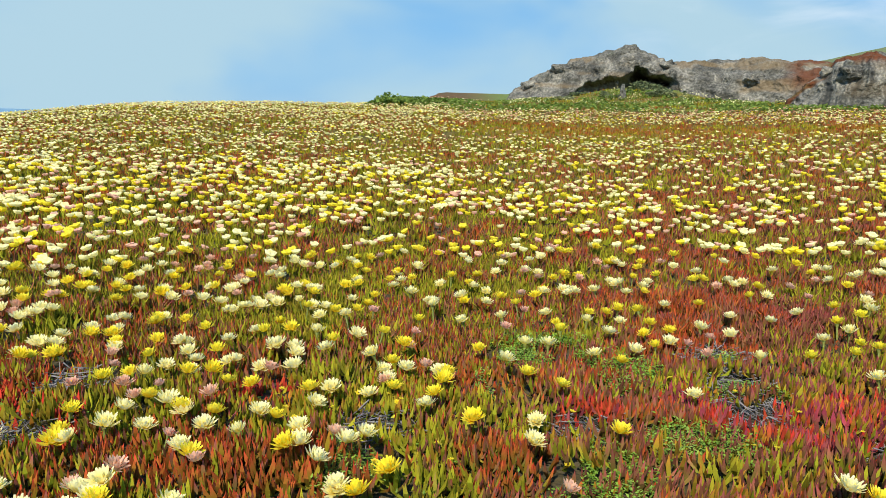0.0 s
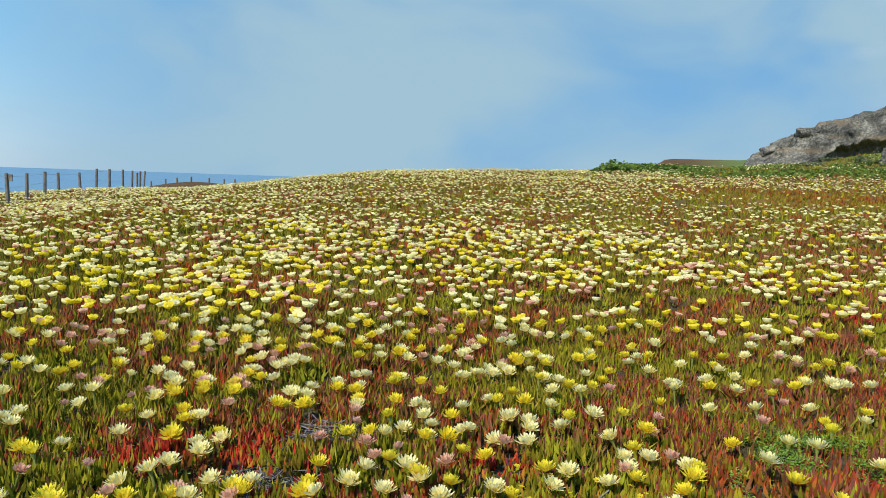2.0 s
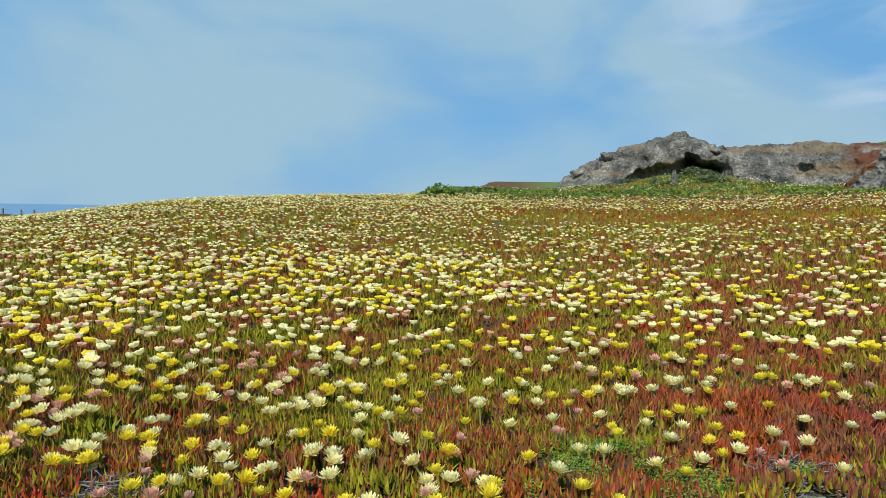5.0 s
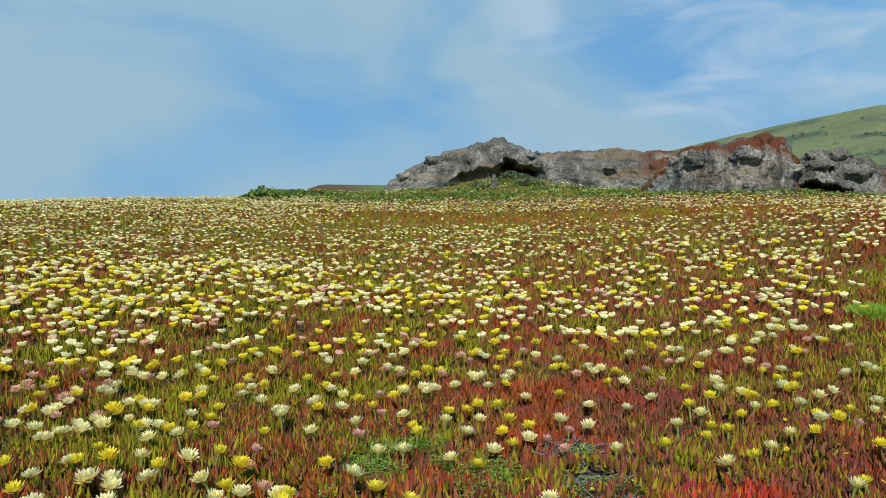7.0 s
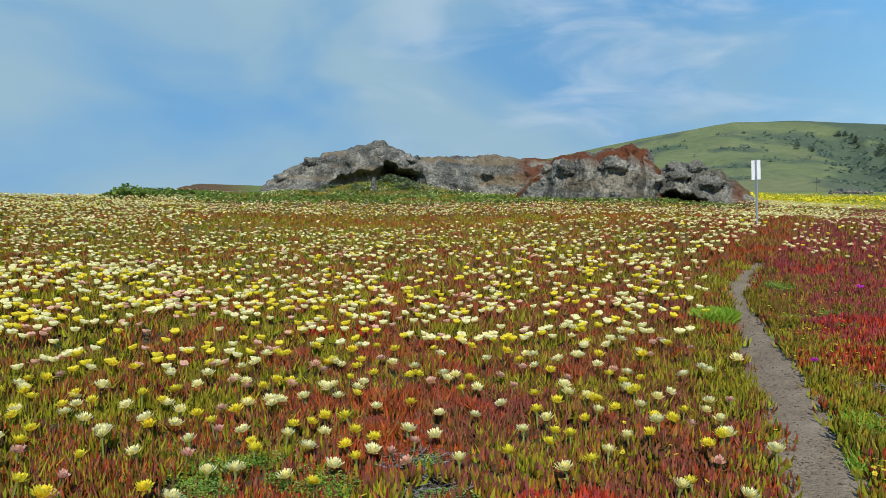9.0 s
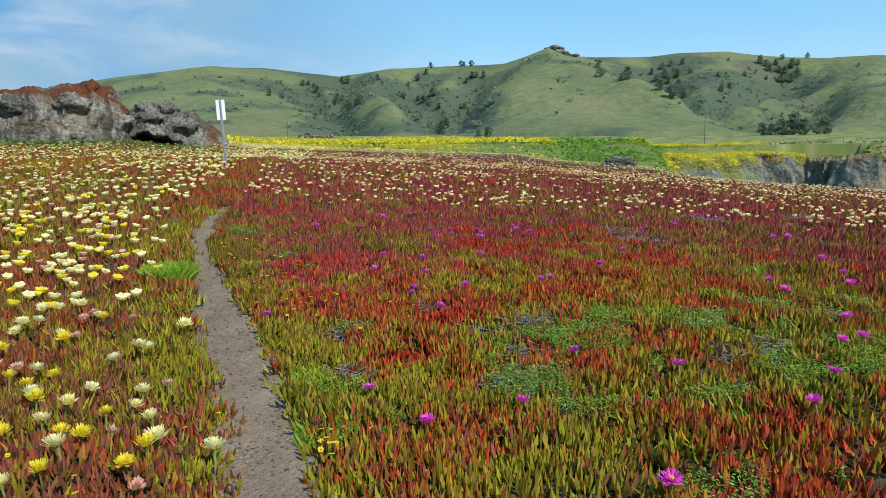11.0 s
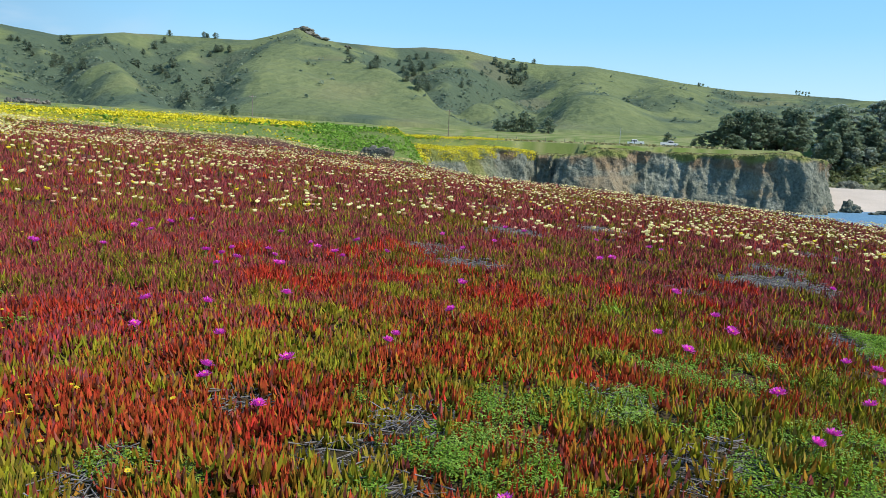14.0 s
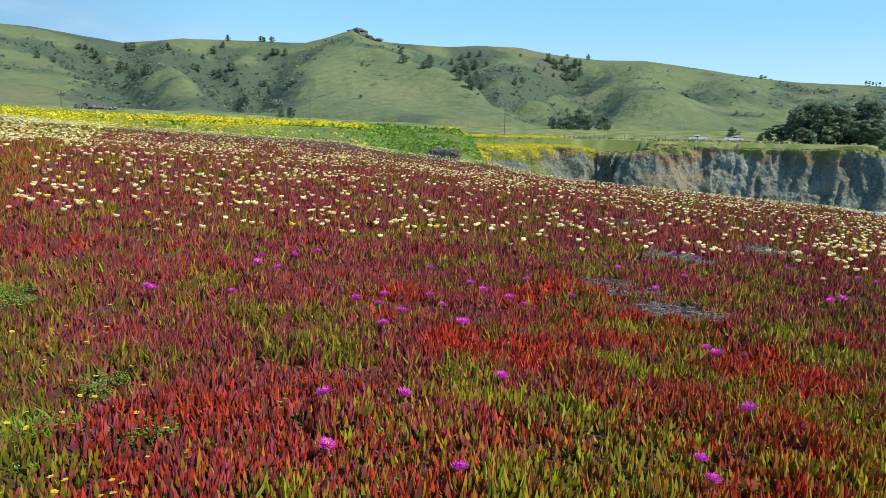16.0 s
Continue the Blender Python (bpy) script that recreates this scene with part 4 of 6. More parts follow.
def clear_of_path(x, y):
    s = track_side(x, y)
    wob = (0.135 + 0.13 * fbm(x * 2.4, y * 2.4, 2.0, 3)) * (1 - 0.42 * ramp(x, 5.4, 7.8))
    return (np.abs(s) > wob) | (np.hypot(x, y) > 14.2)


RINGS = [(2.2, 2.9, 2700, 1.0, 2), (2.9, 3.8, 2250, 1.0, 1), (3.8, 5.2, 2150, 1.0, 0), (5.2, 7.5, 1400, 1.08, 0), (7.5, 12.0, 640, 1.3, 0), (12.0, 20.0, 225, 1.6, 0), (20.0, 31.0, 90, 1.9, 0), (31.0, 52.0, 32, 2.3, 0), (800.0, 1200.0, 80, 1.9, 0)]
total = [[], [], {}]
count = 0
for d0, d1, dens, size, detail in RINGS:
    x0, x1, y0, y1 = max(-46, -d1 - 1), min(52, 5.5 + d1), max(-26, -d1 - 1), min(54, 4.3 + d1)
    if d0 > 700:
        x0, x1, y0, y1 = -11, 13, -11, 6
    ros = int((x1 - x0) * (y1 - y0) * dens / 6)
    cx_, cy_ = x0 + (x1 - x0) * RNG.rand(ros), y0 + (y1 - y0) * RNG.rand(ros)
    d = near(cx_, cy_) * (1 + 0.16 * (RNG.rand(ros) - 0.5))
    az = np.degrees(np.arctan2(cx_, cy_))
    rr_ = np.hypot(cx_, cy_)
    bare = np.maximum(patches(cx_, cy_, [(a_, b_, 0.7 * c_) for a_, b_, c_ in BARE]), np.maximum(patches(cx_, cy_, [(a_, b_, 0.8 * c_) for a_, b_, c_ in ASH]) * 0.9, patches(cx_, cy_, HERB) * 0.5))
    crest = np.interp(az, [-54, -36, -20, 0, 10, 28, 34, 46, 60, 100, 134], [52, 56, 52, 48, 50, 48, 40, 40, 42, 40, 38])
    ok = (d >= d0) & (d < d1) & clear_of_path(cx_, cy_) & (RNG.rand(ros) > bare) & (rr_ < crest)
    cx_, cy_ = cx_[ok], cy_[ok]
    k = 6
    lx = np.repeat(cx_, k) + RNG.normal(0, 0.030 * size, len(cx_) * k)
    ly = np.repeat(cy_, k) + RNG.normal(0, 0.030 * size, len(cy_) * k)
    V, F, A_ = leaf_mesh(lx, ly, np.full(len(lx), size) * np.repeat(0.8 + 0.4 * RNG.rand(len(cx_)), k), detail, np.repeat(RNG.rand(len(cx_)), k))
    total[0].append(V)
    total[1].append(F + count)
    for kk, vv in A_.items():
        total[2].setdefault(kk, []).append(vv)
    count += len(V)
iceplant = sheet("iceplant", np.concatenate(total[0]), np.concatenate(total[1]), M_LEAF, {k: np.concatenate(v) for k, v in total[2].items()}, smooth=False)
tagged(iceplant, "carpet of upright green iceplant leaves with red tips", "iceplant", kind="stuff")


def scatter(tv, tf, x, y, z, yaw, tilt, tilt_dir, scale):
    """Copies of one small template, turned, tilted and scaled, as arrays."""
    n, k = len(x), len(tv)
    c, s = np.cos(yaw)[:, None], np.sin(yaw)[:, None]
    vx, vy, vz = tv[None, :, 0] * c - tv[None, :, 1] * s, tv[None, :, 0] * s + tv[None, :, 1] * c, np.repeat(tv[None, :, 2], n, 0)
    ct, st, cd, sd = np.cos(tilt)[:, None], np.sin(tilt)[:, None], np.cos(tilt_dir)[:, None], np.sin(tilt_dir)[:, None]
    along = vx * cd + vy * sd
    side_ = -vx * sd + vy * cd
    al2, vz2 = along * ct + vz * st, -along * st + vz * ct
    vx, vy = al2 * cd - side_ * sd, al2 * sd + side_ * cd
    S = scale[:, None]
    V = np.stack([vx * S + x[:, None], vy * S + y[:, None], vz2 * S + z[:, None]], -1).reshape(-1, 3)
    F = (tf[None] + (np.arange(n) * k)[:, None, None]).reshape(-1, tf.shape[1])
    return V, F


def petal_template(count, rows, lift):
    """A brush of narrow petals, unit radius, curving up out of a bowl, as vertices and triangles; the heart's share by vertex."""
    v, f, h = [], [], []
    for row in range(rows):
        for i in range(count):
            a = 2 * pi * (i + 0.5 * row) / count + 0.25 * sin(i * 12.9 + row)
            L = 1.0 - 0.10 * row + 0.10 * sin(i * 7.7 + row * 3)
            el_ = radians(min(86, lift + 46.0 / rows * row + 9 * sin(i * 5.1 + row)))
            wdt = pi / count * 1.2
            b = len(v)
            for s_, ww, hh in ((0.10, wdt * 0.35, 1.0), (0.62, wdt * 0.62, 0.28), (1.0, wdt * 0.22, 0.0)):
                out_, up_ = L * cos(el_) * s_ ** 0.75, L * sin(el_) * s_ ** 1.25
                for sgn in (-1, 1):
                    v.append((out_ * cos(a) - sgn * ww * sin(a), out_ * sin(a) + sgn * ww * cos(a), up_))
                    h.append(hh)
            f += [(b, b + 1, b + 3), (b, b + 3, b + 2), (b + 2, b + 3, b + 5), (b + 2, b + 5, b + 4)]
    return np.array(v), np.array(f), np.array(h)


def cup_template(k, rim, full):
    """A far flower: a ragged round bowl filled by its dome of petals."""
    v, h, f = [(0, 0, -0.22), (0, 0, 0.56)], [0.3 if full else 0.1, 0.45 if full else 0.06], []
    for i in range(k):
        a = 2 * pi * i / k
        L = 1.0 if i % 2 == 0 else 0.85
        v.append((L * cos(a), L * sin(a), rim * (1.12 if i % 2 == 0 else 0.80)))
        h.append(0.0)
    if full:
        for i in range(k):
            a = 2 * pi * (i + 0.5) / k
            v.append((0.66 * cos(a), 0.66 * sin(a), 0.02))
            h.append(0.25)
        for i in range(k):
            a = 2 * pi * (i + 0.5) / k
            L = 0.60 if i % 2 == 0 else 0.50
            v.append((L * cos(a), L * sin(a), 0.74 if i % 2 == 0 else 0.58))
            h.append(0.08)
    for i in range(k):
        j = (i + 1) % k
        o_, w_, q_ = 2 + i, 2 + k + i, 2 + 2 * k + i
        if full:
            f += [(0, 2 + k + j, w_), (w_, 2 + k + j, 2 + j), (w_, 2 + j, o_), (o_, 2 + j, q_), (q_, 2 + j, 2 + 2 * k + j), (1, q_, 2 + 2 * k + j)]
        else:
            f += [(0, 2 + j, o_), (1, o_, 2 + j)]
    return np.array(v, float), np.array(f), np.array(h)


for key, heart in (("cream", (0.86, 0.70, 0.10)), ("yellow", (0.88, 0.62, 0.02)), ("pink", (0.80, 0.62, 0.30)), ("magenta", (0.9, 0.6, 0.5))):
    m = M_PETAL[key].copy()
    m.name = key + "_flower_far"
    nt = m.node_tree
    src = nt.nodes["Principled BSDF"].inputs["Base Color"].links[0].from_socket
    at = nt.nodes.new("ShaderNodeAttribute")
    at.attribute_name = "heart"
    mx = nt.nodes.new("ShaderNodeMix")
    mx.data_type = "RGBA"
    mx.inputs["B"].default_value = (*heart, 1)
    nt.links.new(at.outputs["Fac"], mx.inputs["Factor"])
    nt.links.new(src, mx.inputs["A"])
    for n_ in nt.nodes:
        if n_.type in ("BSDF_PRINCIPLED", "BSDF_TRANSLUCENT"):
            nt.links.new(mx.outputs["Result"], n_.inputs["Base Color" if n_.type == "BSDF_PRINCIPLED" else "Color"])
    M_PETAL[key + "_far"] = m

# flowers that can be told apart near the path and the visitors' spot: plan places
CREAM = [(-1.28, 2.84), (-1.27, 3.31), (-2.15, 2.64), (-2.19, 2.49), (-2.64, 2.28), (-0.67, 2.69), (-1.16, 3.72), (-2.75, 3.52), (-2.62, 3.27), (-0.48, 4.02), (-0.49, 4.34), (-0.69, 4.86), (-0.32, 4.24), (-0.13, 3.67), (-0.07, 3.52), (0.8, 4.0), (0.44, 4.33), (0.74, 4.57), (1.18, 3.78), (-3.25, 3.95), (-3.17, 3.51), (-3.66, 3.34), (0.95, 4.02), (1.31, 4.44), (2.07, 4.33), (2.12, 3.64), (2.59, 3.28)]
CREAM_B = [(3.16, 3.49), (3.2, 2.6), (2.97, 4.1), (3.46, 4.6), (3.85, 4.06), (4.27, 3.99), (3.97, 3.57), (3.84, 3.38), (1.88, 5.48), (1.57, 5.16), (0.26, 4.66), (0.12, 5.22), (0.72, 5.27), (1.17, 5.19), (-0.4, 5.35), (-0.66, 6.1), (2.98, 3.43), (2.74, 4.01), (3.35, 4.06), (3.47, 3.59), (2.99, 2.84), (3.84, 3.01), (4.08, 3.83), (3.69, 4.03), (3.52, 4.42), (2.84, 5.3)]
YELLOW = [(-1.48, 2.97), (-1.75, 2.4), (-2.44, 2.36), (-2.76, 2.62), (-1.47, 3.3), (-1.36, 3.68), (-1.01, 3.76), (-1.15, 4.05), (-2.34, 3.7), (-0.8, 4.03), (-0.61, 4.66), (-0.36, 3.8), (-0.08, 3.99), (0.16, 4.42), (0.24, 3.28), (1.08, 4.25), (0.9, 4.9), (-3.16, 4.2), (-4.19, 4.13), (1.09, 4.42), (1.39, 4.68), (1.61, 4.71), (1.75, 4.67), (1.61, 3.95), (1.8, 4.21), (2.45, 3.66)]
YELLOW_B = [(2.81, 3.34), (3.3, 3.46), (3.12, 2.91), (3.7, 3.29), (2.94, 3.77), (3.19, 3.97), (3.18, 4.31), (3.8, 4.24), (3.55, 4.12), (4.06, 4.9), (4.02, 4.67), (3.62, 3.63), (2.28, 5.72), (3.04, 6.24), (2.67, 6.33), (0.48, 5.71), (1.59, 4.09), (2.74, 3.7), (2.92, 3.91), (2.98, 4.25), (3.54, 3.23), (3.95, 3.89), (3.69, 3.88), (2.77, 5.02), (2.55, 5.55), (2.05, 5.67)]
PINK = [(-1.52, 3.58), (0.11, 3.98), (0.71, 4.22), (-3.22, 3.33), (-2.7, 2.48), (-2.44, 2.6), (-0.97, 2.71), (-1.14, 3.15), (-1.57, 3.2), (-3.38, 4.25), (-3.4, 3.67), (-2.94, 3.56), (2.02, 4.08), (3.46, 3.07), (3.11, 4.82), (3.8, 3.65), (4.34, 3.86), (0.92, 4.7), (-0.15, 4.5), (1.83, 3.98)]
MAGENTA = [(5.78, 1.89), (4.93, 1.92), (4.79, 2.78), (6.85, 3.65), (6.72, 3.6), (7.28, 3.77), (6.99, 3.22), (6.42, 3.17), (7.38, 4.4), (7.76, 2.72), (7.84, 0.76), (8.22, 0.89), (8.57, 0.27), (8.99, 0.3), (7.34, 0.34), (7.45, -0.3), (7.24, -0.13), (8.06, -0.33), (6.71, 0.28), (6.6, 0.4), (5.89, 0.46), (5.37, 0.56), (5.82, 1.27), (8.41, 3.73), (9.14, 4.64), (9.88, 4.37), (10.58, 4.14), (10.18, 3.75), (9.28, 2.4)]
MAGENTA_B = [(11.92, 2.27), (11.57, 0.99), (9.8, 0.46), (13.22, -0.01), (11.52, -1.62), (7.39, -0.76), (7.6, -0.93), (6.82, -0.78), (9.11, -1.49), (7.97, -0.49), (9.48, 6.71), (10.62, 6.3), (11.2, 6.18), (5.53, 4.15), (9.31, 4.09), (9.59, 6.03), (9.44, 2.44), (8.75, 0.24), (4.56, 2.29), (4.35, 1.07), (7.49, 2.72), (9.8, 5.06), (9.69, 4.84), (10.13, 4.53), (8.03, 4.21), (7.85, 4.59), (8.31, 2.4), (11.76, 0.83), (13.33, 0.14), (10.86, 6.38), (11.44, 6.02), (9.86, 5.07), (10.08, 4.9), (11.03, 4.72), (10.84, 4.3), (10.39, 3.89)]
MAGENTA_C = [(10.6, 3.37), (13.51, 1.92), (13.47, 2.19), (13.56, 0.86), (11.94, 2.93), (9.52, 4.61), (9.24, 4.12), (10.56, 6.07), (9.46, 6.64), (10.96, 3.79), (11.27, 2.6)]
near_xy = np.array(CREAM + CREAM_B + YELLOW + YELLOW_B + PINK)


def petals_bm(count, rows, lift, radius, seed):
    tv, tf, _ = petal_template(count, rows, lift)
    rnd = random.Random(seed)
    bm = bmesh.new()
    k = 6
    for p in range(count * rows):
        s, dz = radius * (0.88 + 0.22 * rnd.random()), rnd.uniform(-0.05, 0.08) * radius
        vs = [bm.verts.new((tv[p * k + q][0] * s, tv[p * k + q][1] * s, tv[p * k + q][2] * s + dz * (q // 2) / 2)) for q in range(k)]
        for t in tf[p * 4:p * 4 + 4] - p * k:
            bm.faces.new([vs[q] for q in t])
    return bm


def heart_bm(radius):
    """The dome of stamens: short blunt pegs on a cushion."""
    bm = bmesh.new()
    bmesh.ops.create_cone(bm, cap_ends=True, segments=10, radius1=radius * 0.16, radius2=radius * 0.20, depth=radius * 0.16, matrix=Matrix.Translation((0, 0, radius * 0.26)))
    for i in range(14):
        a, q = i * 2.4, radius * 0.05 * math.sqrt(i)
        bmesh.ops.create_cone(bm, cap_ends=True, segments=4, radius1=radius * 0.035, radius2=radius * 0.012, depth=radius * 0.22,
                              matrix=Matrix.Translation((q * cos(a), q * sin(a), radius * 0.42)))
    return bm


def calyx_bm(radius, stem):
    bm = bmesh.new()
    bmesh.ops.create_cone(bm, cap_ends=True, segments=8, radius1=radius * 0.10, radius2=radius * 0.24, depth=radius * 0.45, matrix=Matrix.Translation((0, 0, -radius * 0.15)))
    bmesh.ops.create_cone(bm, cap_ends=True, segments=6, radius1=radius * 0.08, radius2=radius * 0.10, depth=stem, matrix=Matrix.Translation((0, 0, -stem / 2 - radius * 0.35)))
    return bm


def flower(colour, label, count, lift, seed, radius=0.043):
    root = tagged(new("iceplant_flower"), label, "flower", "iceplant flowers")
    part("petals", petals_bm(count, 3, lift, radius, seed), M_PETAL[colour], root)
    part("stamens", heart_bm(radius), M_HEART, root, "golden yellow stamens")
    part("calyx", calyx_bm(radius, 0.11), M_CALYX, root, "green fleshy calyx and stalk")
    return root


M_CALYX = material("calyx_green", [(0.14, 0.20, 0.04), (0.26, 0.26, 0.06)], 20.0, 0.5, 0.1, 80.0)
KINDS = [("cream", "pale cream many-petalled iceplant flower among succulent leaves", CREAM + CREAM_B, 28, 34, 0.062), ("yellow", "lemon yellow many-petalled iceplant flower among succulent leaves", YELLOW + YELLOW_B, 26, 34, 0.060),
         ("pink", "faded pink wilting iceplant flower among succulent leaves", PINK, 16, 34, 0.044), ("magenta", "bright magenta iceplant flower above reddish leaves", MAGENTA + MAGENTA_B + MAGENTA_C, 26, 18, 0.048)]
rnd = random.Random(5)
for colour, label, spots, cnt, lift, rad_ in KINDS:
    first = flower(colour, label, cnt, lift, 3, rad_)
    variant = flower(colour, label, cnt - 3, lift + 9, 9, rad_ * 0.94)
    for i, (fx_, fy_) in enumerate(spots):
        src = first if i % 2 == 0 else variant
        z = float(height(np.array([fx_]), np.array([fy_]))[0] + mound(np.array([fx_]), np.array([fy_]))[0]) + rnd.uniform(0.085, 0.115)
        m = pose(fx_, fy_, z, rnd.uniform(-22, 12), rnd.uniform(-16, 16), rnd.uniform(0, 360)) @ Matrix.Scale(rnd.uniform(0.85, 1.15), 4)
        if i < 2:
            src.matrix_world = m
        else:
            ob = copy_thing(src, m)
            ob.matrix_basis = m


def flower_density(x, y):
    """Cream flowers to the square metre."""
    r, az, side, right, n1, n2, n3 = zone(x, y)
    field = (14 + 11 * (1 - ramp(r, 7.5, 18))) * (0.62 + 0.85 * ramp(n1, 0.3, 0.65)) * (1 - 0.5 * ramp(-side, 3.2, 1.0) * (1 - ramp(r, 4, 7)))
    field = field * (1 - 0.35 * ramp(az, 8, 26) * (1 - ramp(r, 12, 18))) * (1 - 0.70 * ramp(az, 0, 12) * (1 - ramp(r, 4.0, 8.0))) * (1 + 0.6 * (1 - ramp(az, -4, 8)) * (1 - ramp(r, 5.0, 8.0)))
    field = field * (1 - 0.5 * patches(x, y, FIRE)) * ramp(-side, 0.25, 0.8 + 0.05 * r)
    # bare of flowers: a rust-coloured belt, then a belt of small pinkish ones
    belt = ramp(az, 0, 8) * (1 - ramp(az, 45, 48))
    field = field * (1 - 0.93 * belt * ramp(r, 20.5, 24) * (1 - ramp(r, 28, 30.5)))
    field = field * (1 - belt * ramp(r, 35, 39))
    # over the path: only along the brow
    brow = ramp((x - 12.6) + 0.30 * (y - 5.5) * (y < 5.5) * 0.5 + 0.35 * (y - 5.5) * (y >= 5.5), -0.6, 1.8)
    east = 9.0 * brow * (0.25 + 1.3 * ramp(n2, 0.35, 0.6))
    return np.where(side < 0, field, east)


FLOWER_RINGS = [(2.2, 6.6, "fine"), (6.6, 15.0, "mid"), (15.0, 52.0, "far"), (800.0, 1200.0, "far")]
TEMPLATES = {"fine": petal_template(19, 3, 34), "mid": cup_template(10, 0.54, True), "far": cup_template(6, 0.44, False)}
heaps = {k: [[], [], []] for k in ("cream", "yellow", "pink")}
counts = dict.fromkeys(heaps, 0)
for d0, d1, kind in FLOWER_RINGS:
    x0, x1, y0, y1 = max(-44, -d1 - 1), min(50, 5.5 + d1), max(-20, -d1), min(54, 4.3 + d1)
    if d0 > 700:
        x0, x1, y0, y1 = -11, 6, -11, 4
    top_d = 46.0
    n_c = int((x1 - x0) * (y1 - y0) * top_d)
    fx_, fy_ = x0 + (x1 - x0) * RNG.rand(n_c), y0 + (y1 - y0) * RNG.rand(n_c)
    d = near(fx_, fy_)
    az = np.degrees(np.arctan2(fx_, fy_))
    ok = (d >= d0) & (d < d1) & (((az > -54) & (az < 132)) | (d0 > 700)) & (np.hypot(fx_, fy_) < 52)
    fx_, fy_ = fx_[ok], fy_[ok]
    ok = RNG.rand(len(fx_)) * top_d < flower_density(fx_, fy_)
    ok &= patches(fx_, fy_, BARE) < 0.5
    fx_, fy_ = fx_[ok], fy_[ok]
    if kind == "fine":
        # the listed flowers stand alone: thin out round them, and where they were all listed
        dist = np.min(np.hypot(fx_[:, None] - near_xy[:, 0], fy_[:, None] - near_xy[:, 1]), axis=1)
        listed = (np.hypot(fx_, fy_) < 4.9)
        ok = (dist > 0.11) & (~listed | (RNG.rand(len(fx_)) < 0.75))
        fx_, fy_ = fx_[ok], fy_[ok]
    n = len(fx_)
    r, az, side, right, n1, n2, n3 = zone(fx_, fy_)
    hue_n = fbm(fx_ / 0.8 + 11, fy_ / 0.8, 0.0, 2)
    pick = RNG.rand(n) + 0.5 * (hue_n - 0.5)
    rose = 0.16 + 0.16 * (side > 0) + 0.35 * ramp(r, 28, 34) * ramp(az, 0, 8) * (az < 48)
    yel = np.where(side < 0, 0.36 * (1 - 0.85 * ramp(r, 8, 20)), 0.0)
    kinds = np.where(pick > 1 - rose, "pink", np.where(pick < yel, "yellow", "cream"))
    tv, tf, th_ = TEMPLATES[kind]
    for key in heaps:
        s = kinds == key
        if not s.any():
            continue
        q = int(s.sum())
        sc_ = (0.054 + 0.014 * RNG.rand(q)) * (0.85 if key == "pink" else 1.0) * np.interp(near(fx_[s], fy_[s]), [0, 6.6, 6.61, 30, 900, 901], [1.0, 1.02, 0.86, 0.90, 0.90, 0.8]) * np.where(side[s] > 0, 0.74, 1.0)
        zz = height(fx_[s], fy_[s]) + mound(fx_[s], fy_[s]) + (0.085 + 0.035 * RNG.rand(q)) * np.interp(near(fx_[s], fy_[s]), [6, 12, 30, 900, 901], [1, 1.2, 1.45, 1.45, 0.8])
        V, F = scatter(tv, tf, fx_[s], fy_[s], zz, RNG.rand(q) * 6.28, np.radians(4 + 22 * RNG.rand(q)), RNG.rand(q) * 6.28, sc_)
        heaps[key][0].append(V)
        heaps[key][1].append(F + counts[key])
        heaps[key][2].append(np.tile(th_, q))
        counts[key] += len(V)
for key, label in (("cream", "thousands of pale cream iceplant flowers over the field"), ("yellow", "many lemon yellow iceplant flowers over the field"), ("pink", "many faded pink iceplant flowers over the field")):
    V, F, H = heaps[key]
    ob = sheet("iceplant_flowers", np.concatenate(V), np.concatenate(F), M_PETAL[key + "_far"], {"heart": np.concatenate(H)}, smooth=False)
    tagged(ob, label, "flowers", kind="stuff")

# low green herbs in the gaps
n = 120000
spots = np.array(HERB)
w = spots[:, 2] ** 2
pick = RNG.choice(len(spots), n, p=w / w.sum())
ra = spots[pick, 2] * np.sqrt(RNG.rand(n)) * 0.95
th = RNG.rand(n) * 2 * pi
hx, hy = spots[pick, 0] + ra * np.cos(th), spots[pick, 1] + ra * np.sin(th)
keep = (fbm(hx * 3.2, hy * 3.2, 3.0, 3) > 0.47) & clear_of_path(hx, hy)
# scattered sprigs elsewhere
ex_n = 9000
qx, qy = RNG.uniform(-4, 13, ex_n), RNG.uniform(-3, 9, ex_n)
kq = (fbm(qx * 1.4, qy * 1.4, 8.0, 3) > 0.60) & clear_of_path(qx, qy)
hx, hy = np.r_[hx[keep], np.repeat(qx[kq], 5) + RNG.normal(0, 0.04, kq.sum() * 5)], np.r_[hy[keep], np.repeat(qy[kq], 5) + RNG.normal(0, 0.04, kq.sum() * 5)]
lt = np.array([(0, -0.25, 0), (0.30, 0.2, 0.12), (0, 1.1, 0.10), (-0.30, 0.2, 0.12)])
V, F = scatter(lt, np.array([(0, 1, 2), (0, 2, 3)]), hx, hy, height(hx, hy) + 0.02 + 0.08 * RNG.rand(len(hx)) * (0.4 + 0.9 * fbm(hx * 4, hy * 4, 1.0, 2)), RNG.rand(len(hx)) * 6.28, RNG.normal(0, 0.5, len(hx)), RNG.rand(len(hx)) * 6.28, 0.009 + 0.010 * RNG.rand(len(hx)))
herbs = sheet("herbs", V, F, M_HERB)
tagged(herbs, "low bright green herbs growing in gaps of the iceplant", "herbs", kind="stuff")

